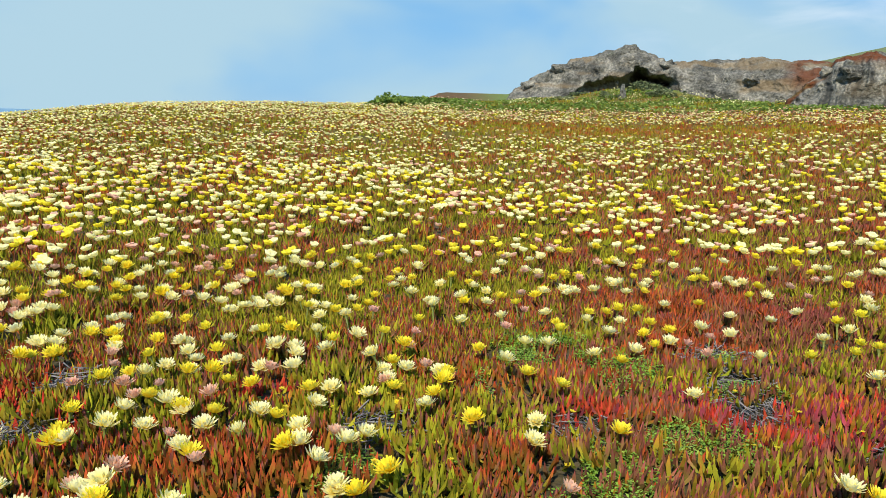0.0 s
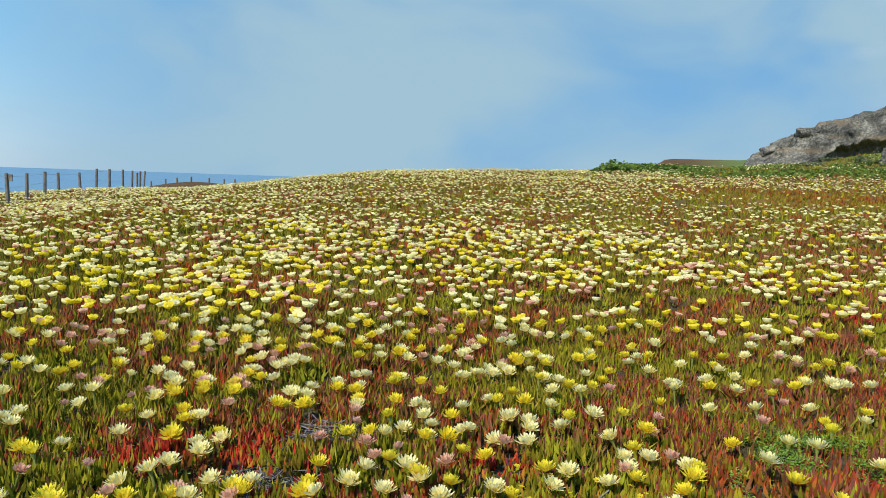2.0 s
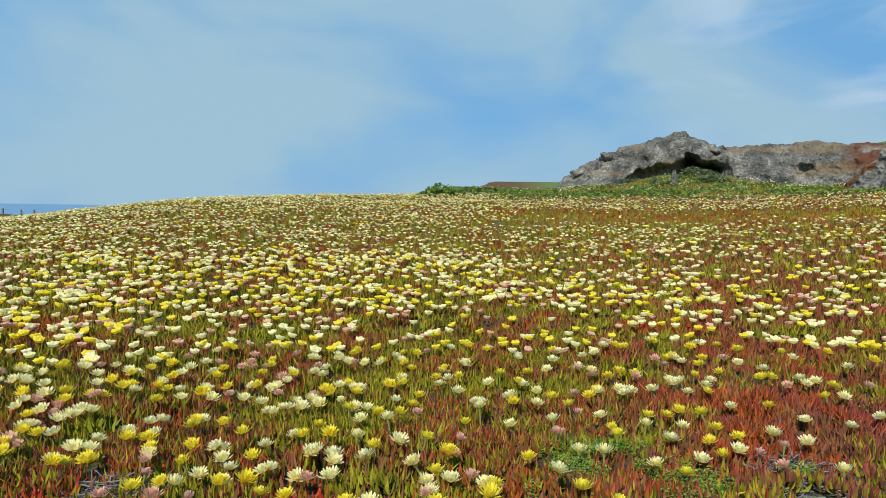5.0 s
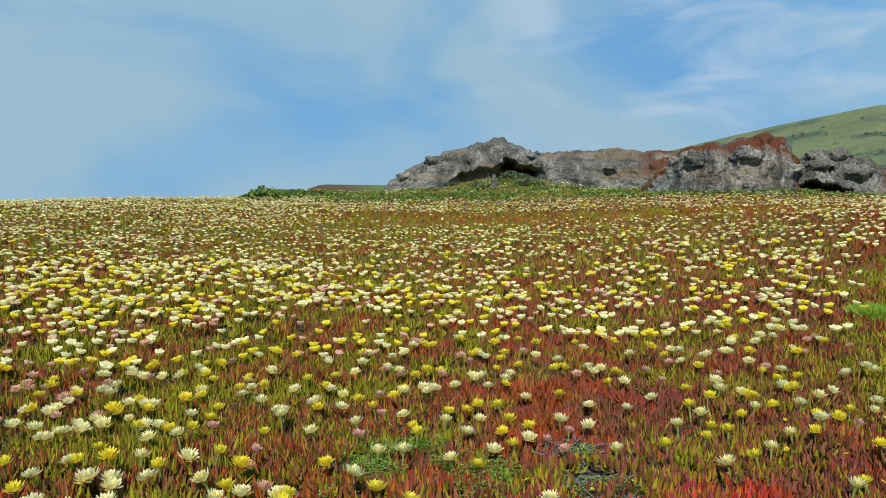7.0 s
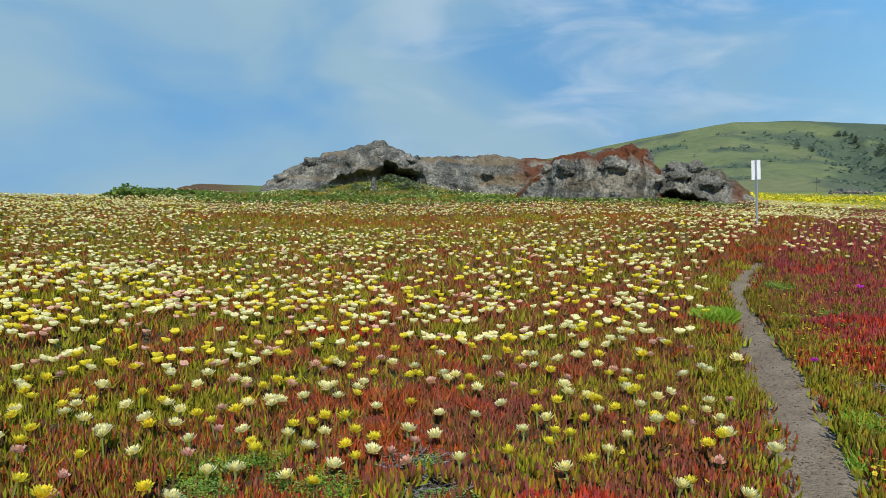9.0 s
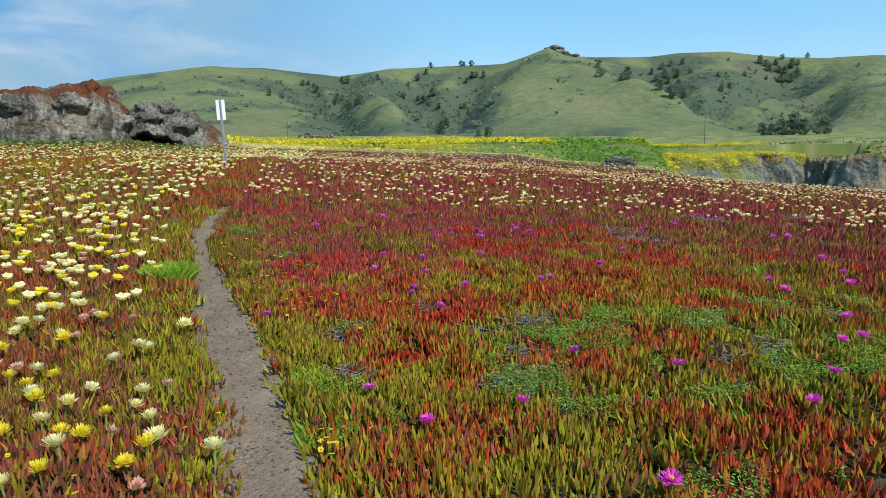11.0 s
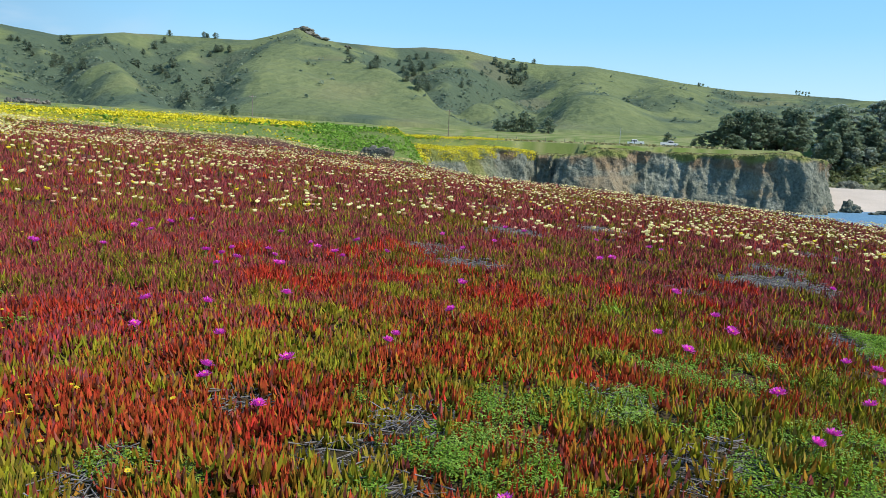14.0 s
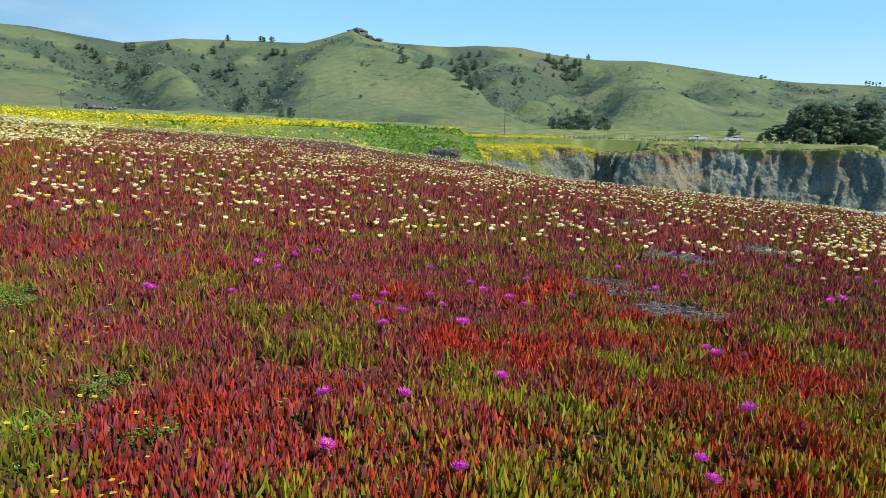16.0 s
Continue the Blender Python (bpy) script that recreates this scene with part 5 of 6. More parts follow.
# fine grass tufts beside the path
spots = np.array([(6.55, 6.3, 0.21), (6.55, 5.2, 0.22), (7.35, 5.9, 0.2), (4.35, 2.75, 0.16), (4.9, 3.3, 0.16), (5.4, 0.9, 0.12), (6.2, 1.7, 0.12), (7.4, 1.9, 0.10), (9.3, 1.1, 0.14)])
n = 5200
pick = RNG.choice(len(spots), n, p=np.array([0.72, 0.05, 0.05, 0.07, 0.05, 0.015, 0.015, 0.015, 0.015]))
ra, th = spots[pick, 2] * np.sqrt(RNG.rand(n)), RNG.rand(n) * 2 * pi
gx, gy = spots[pick, 0] + ra * np.cos(th), spots[pick, 1] + ra * np.sin(th)
blade = np.array([(-0.045, 0, 0), (0.045, 0, 0), (0.03, 0.18, 0.6), (0.0, 0.5, 1.0)])
V, F = scatter(blade, np.array([(0, 1, 2), (0, 2, 3)]), gx, gy, height(gx, gy) - 0.01, RNG.rand(n) * 6.28, RNG.normal(0, 0.25, n), RNG.rand(n) * 6.28, (0.05 + 0.08 * RNG.rand(n)) * np.where(pick == 0, 1.5, 0.9))
M_GRASS = thin(material("fresh_grass", [(0.20, 0.36, 0.02), (0.33, 0.46, 0.04)], 3.0, 0.6, 0.0), 0.35)
tufts = sheet("grass_tufts", V, F, M_GRASS)
tagged(tufts, "fresh green grass tufts beside the path", "grass", kind="stuff")

# dead grey twigs in the gaps
spots = np.array(BARE + ASH)
n = 8500
w = spots[:, 2] ** 2
pick = RNG.choice(len(spots), n, p=w / w.sum())
ra, th = spots[pick, 2] * np.sqrt(RNG.rand(n)) * 1.1, RNG.rand(n) * 2 * pi
gx, gy = spots[pick, 0] + ra * np.cos(th), spots[pick, 1] + ra * np.sin(th)
keep = clear_of_path(gx, gy)
gx, gy = gx[keep], gy[keep]
stick = np.array([(-0.5, -0.02, 0), (-0.5, 0.02, 0), (-0.5, 0, 0.035), (0.5, 0.06, 0.05)])
V, F = scatter(stick, np.array([(0, 1, 3), (1, 2, 3), (2, 0, 3)]), gx, gy, height(gx, gy) + 0.01 + 0.04 * RNG.rand(len(gx)), RNG.rand(len(gx)) * 6.28, RNG.normal(0, 0.35, len(gx)), RNG.rand(len(gx)) * 6.28, 0.08 + 0.12 * RNG.rand(len(gx)))
twigs = sheet("dead_twigs", V, F, M_TWIG)
tagged(twigs, "tangles of dead grey twigs on bare soil", "twigs", kind="stuff")

# tiny yellow wild flowers low down
spots = np.array([(1.6, 2.6, 0.6), (2.2, 2.2, 0.6), (0.2, 2.9, 0.4), (-0.3, 2.9, 0.3), (6.0, 4.5, 0.35), (6.6, 5.4, 0.4), (7.4, 6.0, 0.4), (4.2, 2.55, 0.12), (5.9, 3.95, 0.5), (3.7, 3.2, 0.5), (7.2, 5.6, 0.4), (9.2, 7.5, 0.5), (8.2, 6.5, 0.5), (6.7, 5.0, 0.3)])
n = 190
pick = RNG.randint(0, len(spots), n)
ra, th = 1.6 * spots[pick, 2] * np.sqrt(RNG.rand(n)), RNG.rand(n) * 2 * pi
gx, gy = spots[pick, 0] + ra * np.cos(th), spots[pick, 1] + ra * np.sin(th)
keep = clear_of_path(gx, gy)
gx, gy = gx[keep], gy[keep]
n = len(gx)
tv, tf, th_ = petal_template(6, 1, 14)
V, F = scatter(tv, tf, gx, gy, height(gx, gy) + 0.07 + 0.06 * RNG.rand(n), RNG.rand(n) * 6.28, RNG.rand(n) * 0.5, RNG.rand(n) * 6.28, 0.011 + 0.007 * RNG.rand(n))
buttons = sheet("small_yellow_flowers", V, F, M_PETAL["yellow_far"], {"heart": np.tile(th_, n)}, smooth=False)
tagged(buttons, "tiny yellow wild flowers low among the leaves", "flowers", kind="stuff")

# chips, dead leaves and small stones trodden into the path
n = 3200
k = RNG.randint(0, 300, n)
off = np.clip(RNG.normal(0, 0.11, n), -0.24, 0.24)
gx, gy = px[k] + nx[k] * off + RNG.normal(0, 0.01, n), py[k] + ny[k] * off + RNG.normal(0, 0.01, n)
chip = np.array([(-0.5, -0.25, 0), (0.4, -0.35, 0.05), (0.55, 0.3, 0), (-0.4, 0.35, 0.06), (0, 0, 0.28)])
V, F = scatter(chip, np.array([(0, 1, 4), (1, 2, 4), (2, 3, 4), (3, 0, 4)]), gx, gy, height(gx, gy) + 0.020 - 0.010 * (1 - (off / 0.2) ** 2), RNG.rand(n) * 6.28, RNG.normal(0, 0.2, n), RNG.rand(n) * 6.28, 0.004 + 0.022 * RNG.rand(n) ** 3)
chips = sheet("path_litter", V, F, by_attribute(material("litter", [(0.05, 0.035, 0.025), (0.13, 0.09, 0.06), (0.30, 0.25, 0.18)], 30.0, 0.9, 0.0), [], 0.5), smooth=False)
tagged(chips, "dead leaf chips and small stones trodden into the path", "litter", kind="stuff")


# ---- foliage kit ----
M_FOL = {
    "dark": thin(by_attribute(material("cypress_foliage", [(0.15, 0.20, 0.135), (0.23, 0.29, 0.195), (0.31, 0.37, 0.25)], 0.5, 0.8, 0.0, spec=0.05), [], 0.35), 0.5),
    "scrub": thin(by_attribute(material("scrub_foliage", [(0.12, 0.155, 0.075), (0.17, 0.205, 0.095), (0.22, 0.24, 0.12)], 0.3, 0.8, 0.0, spec=0.05), [], 0.3), 0.4),
    "green": thin(by_attribute(material("bush_foliage", [(0.11, 0.18, 0.03), (0.17, 0.25, 0.05), (0.23, 0.29, 0.07)], 0.2, 0.8, 0.0, spec=0.1), [], 0.3), 0.35),
    # evergreen leaves with distance haze painted in as a paler, greyer green
    "haze": thin(by_attribute(material("hazed_evergreen_foliage", [(0.26, 0.32, 0.25), (0.35, 0.41, 0.33), (0.43, 0.48, 0.40)], 0.2, 0.8, 0.0, spec=0.05), [], 0.25), 0.5),
    "headland": thin(by_attribute(material("headland_foliage", [(0.22, 0.25, 0.16), (0.30, 0.325, 0.20), (0.40, 0.40, 0.25)], 0.06, 0.8, 0.0, spec=0.05), [], 0.3), 0.4),
    "fresh": thin(by_attribute(material("fresh_bush_foliage", [(0.12, 0.24, 0.035), (0.18, 0.33, 0.05), (0.25, 0.38, 0.07)], 0.3, 0.8, 0.0, spec=0.05), [], 0.25), 0.35),
    "mustard": thin(by_attribute(material("mustard_bloom", [(0.60, 0.50, 0.010), (0.78, 0.67, 0.02)], 0.3, 0.7, 0.0), [], 0.2), 0.2),
    "dry": thin(by_attribute(material("dry_grass", [(0.24, 0.22, 0.10), (0.36, 0.32, 0.17)], 0.4, 0.9, 0.0), [], 0.25), 0.2),
    "hill": thin(by_attribute(material("hill_brush", [(0.15, 0.195, 0.135), (0.20, 0.25, 0.17), (0.26, 0.30, 0.20)], 0.05, 0.8, 0.0, spec=0.05), [], 0.25), 0.5),
    "speck": material("pale_small_blooms", [(0.62, 0.60, 0.22), (0.76, 0.72, 0.40)], 2.0, 0.7, 0.0),
}
M_BARK = material("grey_bark", [(0.09, 0.075, 0.06), (0.18, 0.15, 0.12)], 2.0, 0.95, 0.6, 12.0)
CARD = (np.array([(-0.5, -0.5, 0), (0.5, -0.4, 0.1), (0.45, 0.5, -0.05), (-0.4, 0.45, 0.12)]), np.array([(0, 1, 2), (0, 2, 3)]))


def cards(x, y, z, size, rng):
    """Small tilted leaf sprays at the given places."""
    n = len(x)
    return scatter(CARD[0], CARD[1], x, y, z, rng.rand(n) * 6.28, rng.normal(0, 0.7, n), rng.rand(n) * 6.28, size)


def stuff(name, xyzs, mat, label, category, rng):
    x, y, z, s = xyzs
    V, F = cards(x, y, z, s, rng)
    return tagged(sheet(name, V, F, mat, smooth=False), label, category, kind="stuff")


def tube(bm, a, b, ra, rb, seg=6):
    a, b = Vector(a), Vector(b)
    q = (b - a).to_track_quat("Z", "Y").to_matrix().to_4x4()
    bmesh.ops.create_cone(bm, cap_ends=True, segments=seg, radius1=ra, radius2=rb, depth=(b - a).length, matrix=Matrix.Translation((a + b) / 2) @ q)


def box(bm, x0, x1, y0, y1, z0, z1, bevel=0.0):
    g = bmesh.ops.create_cube(bm, size=1.0, matrix=Matrix.Translation(((x0 + x1) / 2, (y0 + y1) / 2, (z0 + z1) / 2)) @ Matrix.Diagonal((x1 - x0, y1 - y0, z1 - z0, 1)))
    if bevel:
        es = list({e for v in g["verts"] for e in v.link_edges})
        bmesh.ops.bevel(bm, geom=es, offset=bevel, segments=2, affect="EDGES")
    return bm


def tree(label, tall, spread, shape, mat, seed, leaves=900, name="tree"):
    """Tapered trunk with limbs and a crown of many small sprays in uneven clumps. shape: 'cypress', 'pine' or 'round'."""
    rng = np.random.RandomState(seed)
    root = tagged(new(name), label, name.replace("_", " "))
    bm = bmesh.new()
    bend = rng.uniform(-0.06, 0.06, 2) * tall
    top = (bend[0], bend[1], tall * 0.82)
    tube(bm, (0, 0, -0.4), (bend[0] * 0.4, bend[1] * 0.4, tall * 0.4), tall * 0.035, tall * 0.024, 7)
    tube(bm, (bend[0] * 0.4, bend[1] * 0.4, tall * 0.4), top, tall * 0.024, tall * 0.006, 6)
    clumps = []
    k = {"cypress": 24, "pine": 13, "round": 16}[shape]
    low = {"cypress": 0.06, "pine": 0.22, "round": 0.08}[shape]
    for i in range(k):
        h = low + (1 - low) * (i + 0.5) / k
        a = i * 2.4 + rng.rand()
        if shape == "cypress":
            w = spread * (0.35 + 0.75 * (1 - h)) * rng.uniform(0.35, 1.05)
        elif shape == "pine":
            w = spread * sin(pi * min(1, (h - 0.4) / 0.66)) * rng.uniform(0.3, 1.0)
        else:
            w = spread * math.sqrt(max(0.05, 1 - (2 * (h - 0.45)) ** 2)) * rng.uniform(0.2, 0.85)
        c = (bend[0] * h + w * cos(a), bend[1] * h + w * sin(a), tall * h)
        tube(bm, (bend[0] * h * 0.8, bend[1] * h * 0.8, tall * max(0.1, h - 0.14)), c, tall * 0.011, tall * 0.003, 4)
        clumps.append((*c, spread * rng.uniform(0.26, 0.46), tall * {"cypress": 0.07, "pine": 0.055, "round": 0.11}[shape] * rng.uniform(0.8, 1.5)))
    part("trunk", bm, M_BARK, root)
    cl = np.array(clumps)
    p = rng.randint(0, len(cl), leaves)
    u = rng.normal(0, 1, (leaves, 3))
    u = u / np.linalg.norm(u, axis=1)[:, None] * rng.rand(leaves)[:, None] ** 0.28
    x, y, z = cl[p, 0] + u[:, 0] * cl[p, 3], cl[p, 1] + u[:, 1] * cl[p, 3], cl[p, 2] + u[:, 2] * cl[p, 4]
    V, F = cards(x, y, z, spread * (0.085 + 0.09 * rng.rand(leaves)), rng)
    crown = sheet("crown", V, F, mat, smooth=False)
    crown.parent = root
    return root


def ground_z(x, y):
    return float(height(np.array([x]), np.array([y]))[0])


def plant_all(src, spots, seed):
    """First spot takes the tree itself, the others copies; spots: x, y, z, scale."""
    rnd_ = random.Random(seed)
    for i, (x, y, z, s) in enumerate(spots):
        m = pose(x, y, z, 0, 0, rnd_.uniform(0, 360)) @ Matrix.Scale(s, 4)
        ob = src if i == 0 else copy_thing(src, m)
        ob.matrix_basis = m


def stone(label, x, y, z, sx, sy, sz, seed, mat, name="boulder", category="rock"):
    """A boulder: a ball knocked out of round and pitted."""
    bm = bmesh.new()
    bmesh.ops.create_icosphere(bm, subdivisions=4, radius=1.0)
    for v in bm.verts:
        p = v.co * 1.3 + Vector((seed * 3.1, seed * 1.7, 0))
        d = 1 + 0.55 * (noise.fractal(p, 1.0, 2.0, 4)) - 0.25 * abs(noise.noise(p * 2.3))
        v.co = Vector((v.co.x * sx, v.co.y * sy, v.co.z * sz)) * d
    me = bpy.data.meshes.new(name)
    bm.to_mesh(me)
    bm.free()
    for p in me.polygons:
        p.use_smooth = seed % 2 == 0
    me.materials.append(mat)
    ob = tagged(new(name, me), label, category)
    ob.matrix_world = pose(x, y, z, 0, 0, seed * 40)
    return ob


# ---- beside the path: the sign ----
def signpost(x, y, z, face):
    root = tagged(new("signpost"), "small blank white metal sign on a thin galvanised steel post", "sign")
    bm = bmesh.new()
    for s in (-1, 1):
        box(bm, s * 0.010 - 0.002, s * 0.010 + 0.002, -0.012, 0.018, -0.35, 1.66)
    box(bm, -0.026, 0.026, 0.012, 0.016, -0.35, 1.66)
    part("post", bm, M_STEEL, root, "galvanised steel channel post")
    bm = bmesh.new()
    box(bm, -0.105, 0.105, 0.018, 0.022, 1.17, 1.66, 0.0015)
    panel = part("panel", bm, M_SIGN, root, "plain white aluminium panel seen from behind")
    for zz in (1.25, 1.58):
        bm = bmesh.new()
        tube(bm, (0, -0.022, zz), (0, 0.030, zz), 0.006, 0.006, 6)
        part("bolt", bm, M_STEEL, panel)
    root.matrix_world = pose(x, y, z, 0, -3.4, face)
    return root


sxy = polar(47.75, 19.9)
signpost(*sxy, ground_z(*sxy), -47.5)


# ---- old fence on the seaward brow ----
def fence(label, posts, wires, r_post, mat_post, board=None, level=False):
    """posts: bearing, distance and height (or, with level, the height above datum of the post's head)."""
    root = tagged(new("fence"), label, "fence")
    tops = []
    rnd_ = random.Random(3)
    for i, (az, r, h) in enumerate(posts):
        x, y = polar(az, r)
        z = ground_z(x, y)
        h = h - z if level else h
        bm = bmesh.new()
        lx, ly = rnd_.uniform(-0.05, 0.05) * h, rnd_.uniform(-0.05, 0.05) * h
        tube(bm, (x, y, z - 0.3), (x + lx, y + ly, z + h), r_post * rnd_.uniform(0.9, 1.15), r_post * rnd_.uniform(0.75, 1.0), 8)
        p = part("post", bm, mat_post, root)
        tops.append((x, y, z, h))
        if board is not None and i == board:
            b2 = bmesh.new()
            box(b2, x - 0.02, x + 0.24, y - 0.02, y + 0.02, z + h - 0.34, z + h - 0.04, 0.004)
            part("board", b2, M_WOOD, p, "small weathered wooden board")
    for f in wires:
        for a, b in zip(tops[:-1], tops[1:]):
            bm = bmesh.new()
            tube(bm, (a[0], a[1], a[2] + a[3] * f), (b[0], b[1], b[2] + b[3] * f), 0.006, 0.006, 4)
            part("wire", bm, M_STEEL, root)
    return root


fence("line of weathered grey wooden fence posts with slack wire",
      [(-49.5, 33.5, 1.15), (-47.5, 35, 1.2), (-45.3, 36.5, 1.23), (-44.2, 38.5, 1.24), (-43.1, 41, 1.33), (-42.2, 44, 1.28), (-40.8, 48, 1.30), (-39.8, 51, 1.56), (-38.9, 54, 1.56), (-38.0, 57, 1.56), (-37.4, 60, 1.50),
       (-37.0, 62, 1.33), (-36.85, 63, 1.47), (-36.6, 63, 1.48)], (0.9, 0.55), 0.085, M_WOOD, 2, True)
fence("row of small far fence posts along a brown ridge", [(-36.0, 84, 0.55), (-35.0, 85, 0.5), (-34.2, 85, 0.5), (-33.2, 85, 0.55), (-31.9, 85, 0.5), (-30.8, 84, 0.6), (-30.0, 84, 0.8), (-29.3, 84, 0.5)], (), 0.10, M_WOOD)

# ---- foot of the rocks ----
R2 = np.random.RandomState(21)


def polar_cloud(n, a0, a1, r0, r1, keep=None):
    a, r = R2.uniform(a0, a1, n), np.sqrt(R2.uniform(r0 ** 2, r1 ** 2, n))
    x, y = r * np.sin(np.radians(a)), r * np.cos(np.radians(a))
    if keep is not None:
        k = keep(a, r, x, y)
        a, r, x, y = a[k], r[k], x[k], y[k]
    return a, r, x, y


a, r, x, y = polar_cloud(9000, -2.2, 6.5, 41.5, 47, lambda a, r, x, y: fbm(x / 1.1, y / 1.1, 0.0, 3) > 0.44)
lump = 0.45 * fbm(x / 0.9, y / 0.9, 2.0, 2) * np.interp(a, [-2.2, -0.8, 2.5, 6.5], [0.5, 1.6, 0.9, 0.2])
stuff("low_shrubs", (x, y, height(x, y) + lump * R2.rand(len(x)) * 1.5, 0.10 + 0.10 * R2.rand(len(x))), M_FOL["green"], "low bright green shrubs at the field's end", "shrubs", R2)
a, r, x, y = polar_cloud(9000, 11, 22.5, 46.5, 50.0, lambda a, r, x, y: fbm(x / 1.4 + 9, y / 1.4, 0.0, 3) > 0.50)
lump = 0.6 * fbm(x / 1.3, y / 1.3, 2.0, 2) ** 2 * np.interp(a, [10, 13, 18, 22.5], [0.2, 1.0, 1.0, 0.6]) * ramp(r, 45, 48)
stuff("rock_foot_scrub", (x, y, height(x, y) + lump * R2.rand(len(x)) * 1.5, 0.10 + 0.12 * R2.rand(len(x))), M_FOL["scrub"], "olive green scrub along the foot of the rocks", "shrubs", R2)
a, r, x, y = polar_cloud(16000, 3, 47, 36.5, 49.5, lambda a, r, x, y: (fbm(x / 2.0 + 9, y / 2.0, 0.0, 3) > 0.45) & (r < np.interp(a, [7, 26, 30, 47], [49, 48, 41.5, 41.5])))
stuff("rock_foot_grass", (x, y, height(x, y) + 0.05 + 0.14 * R2.rand(len(x)), 0.08 + 0.08 * R2.rand(len(x))), M_FOL["green"], "short green growth before the rocks", "grass", R2)
a, r, x, y = polar_cloud(2200, 9, 32, 41.0, 49.0, lambda a, r, x, y: (fbm(x / 1.6 + 9, y / 1.6, 4.0, 3) > 0.42))
stuff("pale_blooms", (x, y, height(x, y) + 0.16 + 0.1 * R2.rand(len(x)), 0.035 + 0.03 * R2.rand(len(x))), M_FOL["speck"], "pale yellow iceplant blooms below the cave", "flowers", R2)
sx_, sy_ = polar(17.95, 46.3)
stone("upright pale standing stone beside the cave", sx_, sy_, ground_z(sx_, sy_) + 0.25, 0.22, 0.2, 0.50, 2, M_ROCK)
sx_, sy_ = polar(37.2, 39.6)
stone("rounded pale boulder before the outcrop", sx_, sy_, ground_z(sx_, sy_) + 0.15, 0.55, 0.4, 0.36, 4, M_ROCK)
sx_, sy_ = polar(76.5, 62.0)
stone("grey boulder in the gully beyond the brow", sx_, sy_, ground_z(sx_, sy_) + 0.8, 1.6, 1.0, 1.3, 6, M_ROCK)

# ---- mustard and bushes on the shelf ----


def bloom(a, r, x, y):
    big = fbm(x / 9.0 + 3, y / 9.0, 1.0, 3)
    west = ramp(a, 45, 47) * (1 - ramp(a, 70, 72.5)) * np.exp(-((r - np.interp(a, [46, 58, 72], [70, 78, 84])) / 15.0) ** 2)
    west = west + 2.0 * np.exp(-((a - 69.4) / 1.9) ** 2 - ((r - 66) / 6.0) ** 2)
    bank = ramp(a, 76.5, 78.5) * (1 - ramp(a, 86, 88)) * np.exp(-((r - np.interp(a, _ca, _cr) - 5) / 9.0) ** 2) * 1.6
    brink = ramp(a, 84, 86) * (1 - ramp(a, 90, 91)) * np.exp(-((r - 166) / 8.0) ** 2) * 0.7
    return R2.rand(len(a)) < np.clip((west + bank * 1.3 + brink) * ramp(big, 0.36, 0.58), 0, 1)


a, r, x, y = polar_cloud(420000, 45, 91, 55, 182, bloom)
stuff("mustard", (x, y, height(x, y) + 0.2 + 0.5 * R2.rand(len(x)) * fbm(x / 3, y / 3, 0.0, 2) * 1.6, 0.07 + 0.09 * R2.rand(len(x))), M_FOL["mustard"], "drifts of bright yellow flowering wild mustard", "mustard", R2)
a, r, x, y = polar_cloud(60000, 45, 88, 56, 130, lambda a, r, x, y: (R2.rand(len(a)) < 0.08 + 0.72 * ramp(a, 69, 73)) & (fbm(x / 5.0, y / 5.0, 7.0, 3) > 0.4))
stuff("shelf_bushes", (x, y, height(x, y) + 0.6 * R2.rand(len(x)) * (0.4 + 1.4 * fbm(x / 4, y / 4, 0.0, 2) * np.interp(a, [45, 70, 73, 83, 88], [0.4, 0.5, 0.7, 0.6, 0.4])), 0.14 + 0.22 * R2.rand(len(x))), M_FOL["fresh"],
      "rank green bushes in the gully beyond the brow", "bushes", R2)
a, r, x, y = polar_cloud(9000, 45, 104, 95, 235, lambda a, r, x, y: (fbm(x / 6.0, y / 6.0, 17.0, 3) > 0.47) & (r > np.interp(a, _ca, _cr) + 4))
stuff("shelf_grass", (x, y, height(x, y) + 0.1 + 0.25 * R2.rand(len(x)), 0.3 + 0.5 * R2.rand(len(x))), M_FOL["dry"], "dry straw-coloured grass on the shelf", "grass", R2)
cliff_n = 5200
ci_ = R2.randint(0, cl_n - 160, cliff_n)
cj_ = (cl_m - 1) - (R2.rand(cliff_n) ** 2 * np.where(caz[ci_] < 85, 40, 7)).astype(int)
kk = fbm(cs[ci_] / 5.0, cv[cj_] * 3, 3.0, 3) > 0.46
x, y, z = CX[ci_, cj_][kk], CY[ci_, cj_][kk], CZ[ci_, cj_][kk]
yk_ = R2.rand(cliff_n * 4)
yi_ = R2.randint(0, int(cl_n * 0.42), cliff_n * 4)
yj_ = (cl_m - 1 - yk_ ** 1.6 * 13).astype(int)
yk_ = (fbm(cs[yi_] / 9.0, cv[yj_] * 3, 13.0, 3) > 0.48) & (caz[yi_] < 89.5)
yx, yy, yz = CX[yi_, yj_][yk_], CY[yi_, yj_][yk_], CZ[yi_, yj_][yk_]
stuff("bank_mustard", (yx + R2.normal(0, 0.4, len(yx)), yy + R2.normal(0, 0.4, len(yx)), yz + 0.1 + 0.5 * R2.rand(len(yx)), 0.10 + 0.13 * R2.rand(len(yx))), M_FOL["mustard"], "yellow mustard spilling down the bank of the cove", "mustard", R2)
stuff("cliff_plants", (x, y, z + 0.05, 0.16 + 0.28 * R2.rand(len(x))), M_FOL["dry"], "tufts of scrub along the cliff's brink", "shrubs", R2)

# ---- utility poles and roadside ----


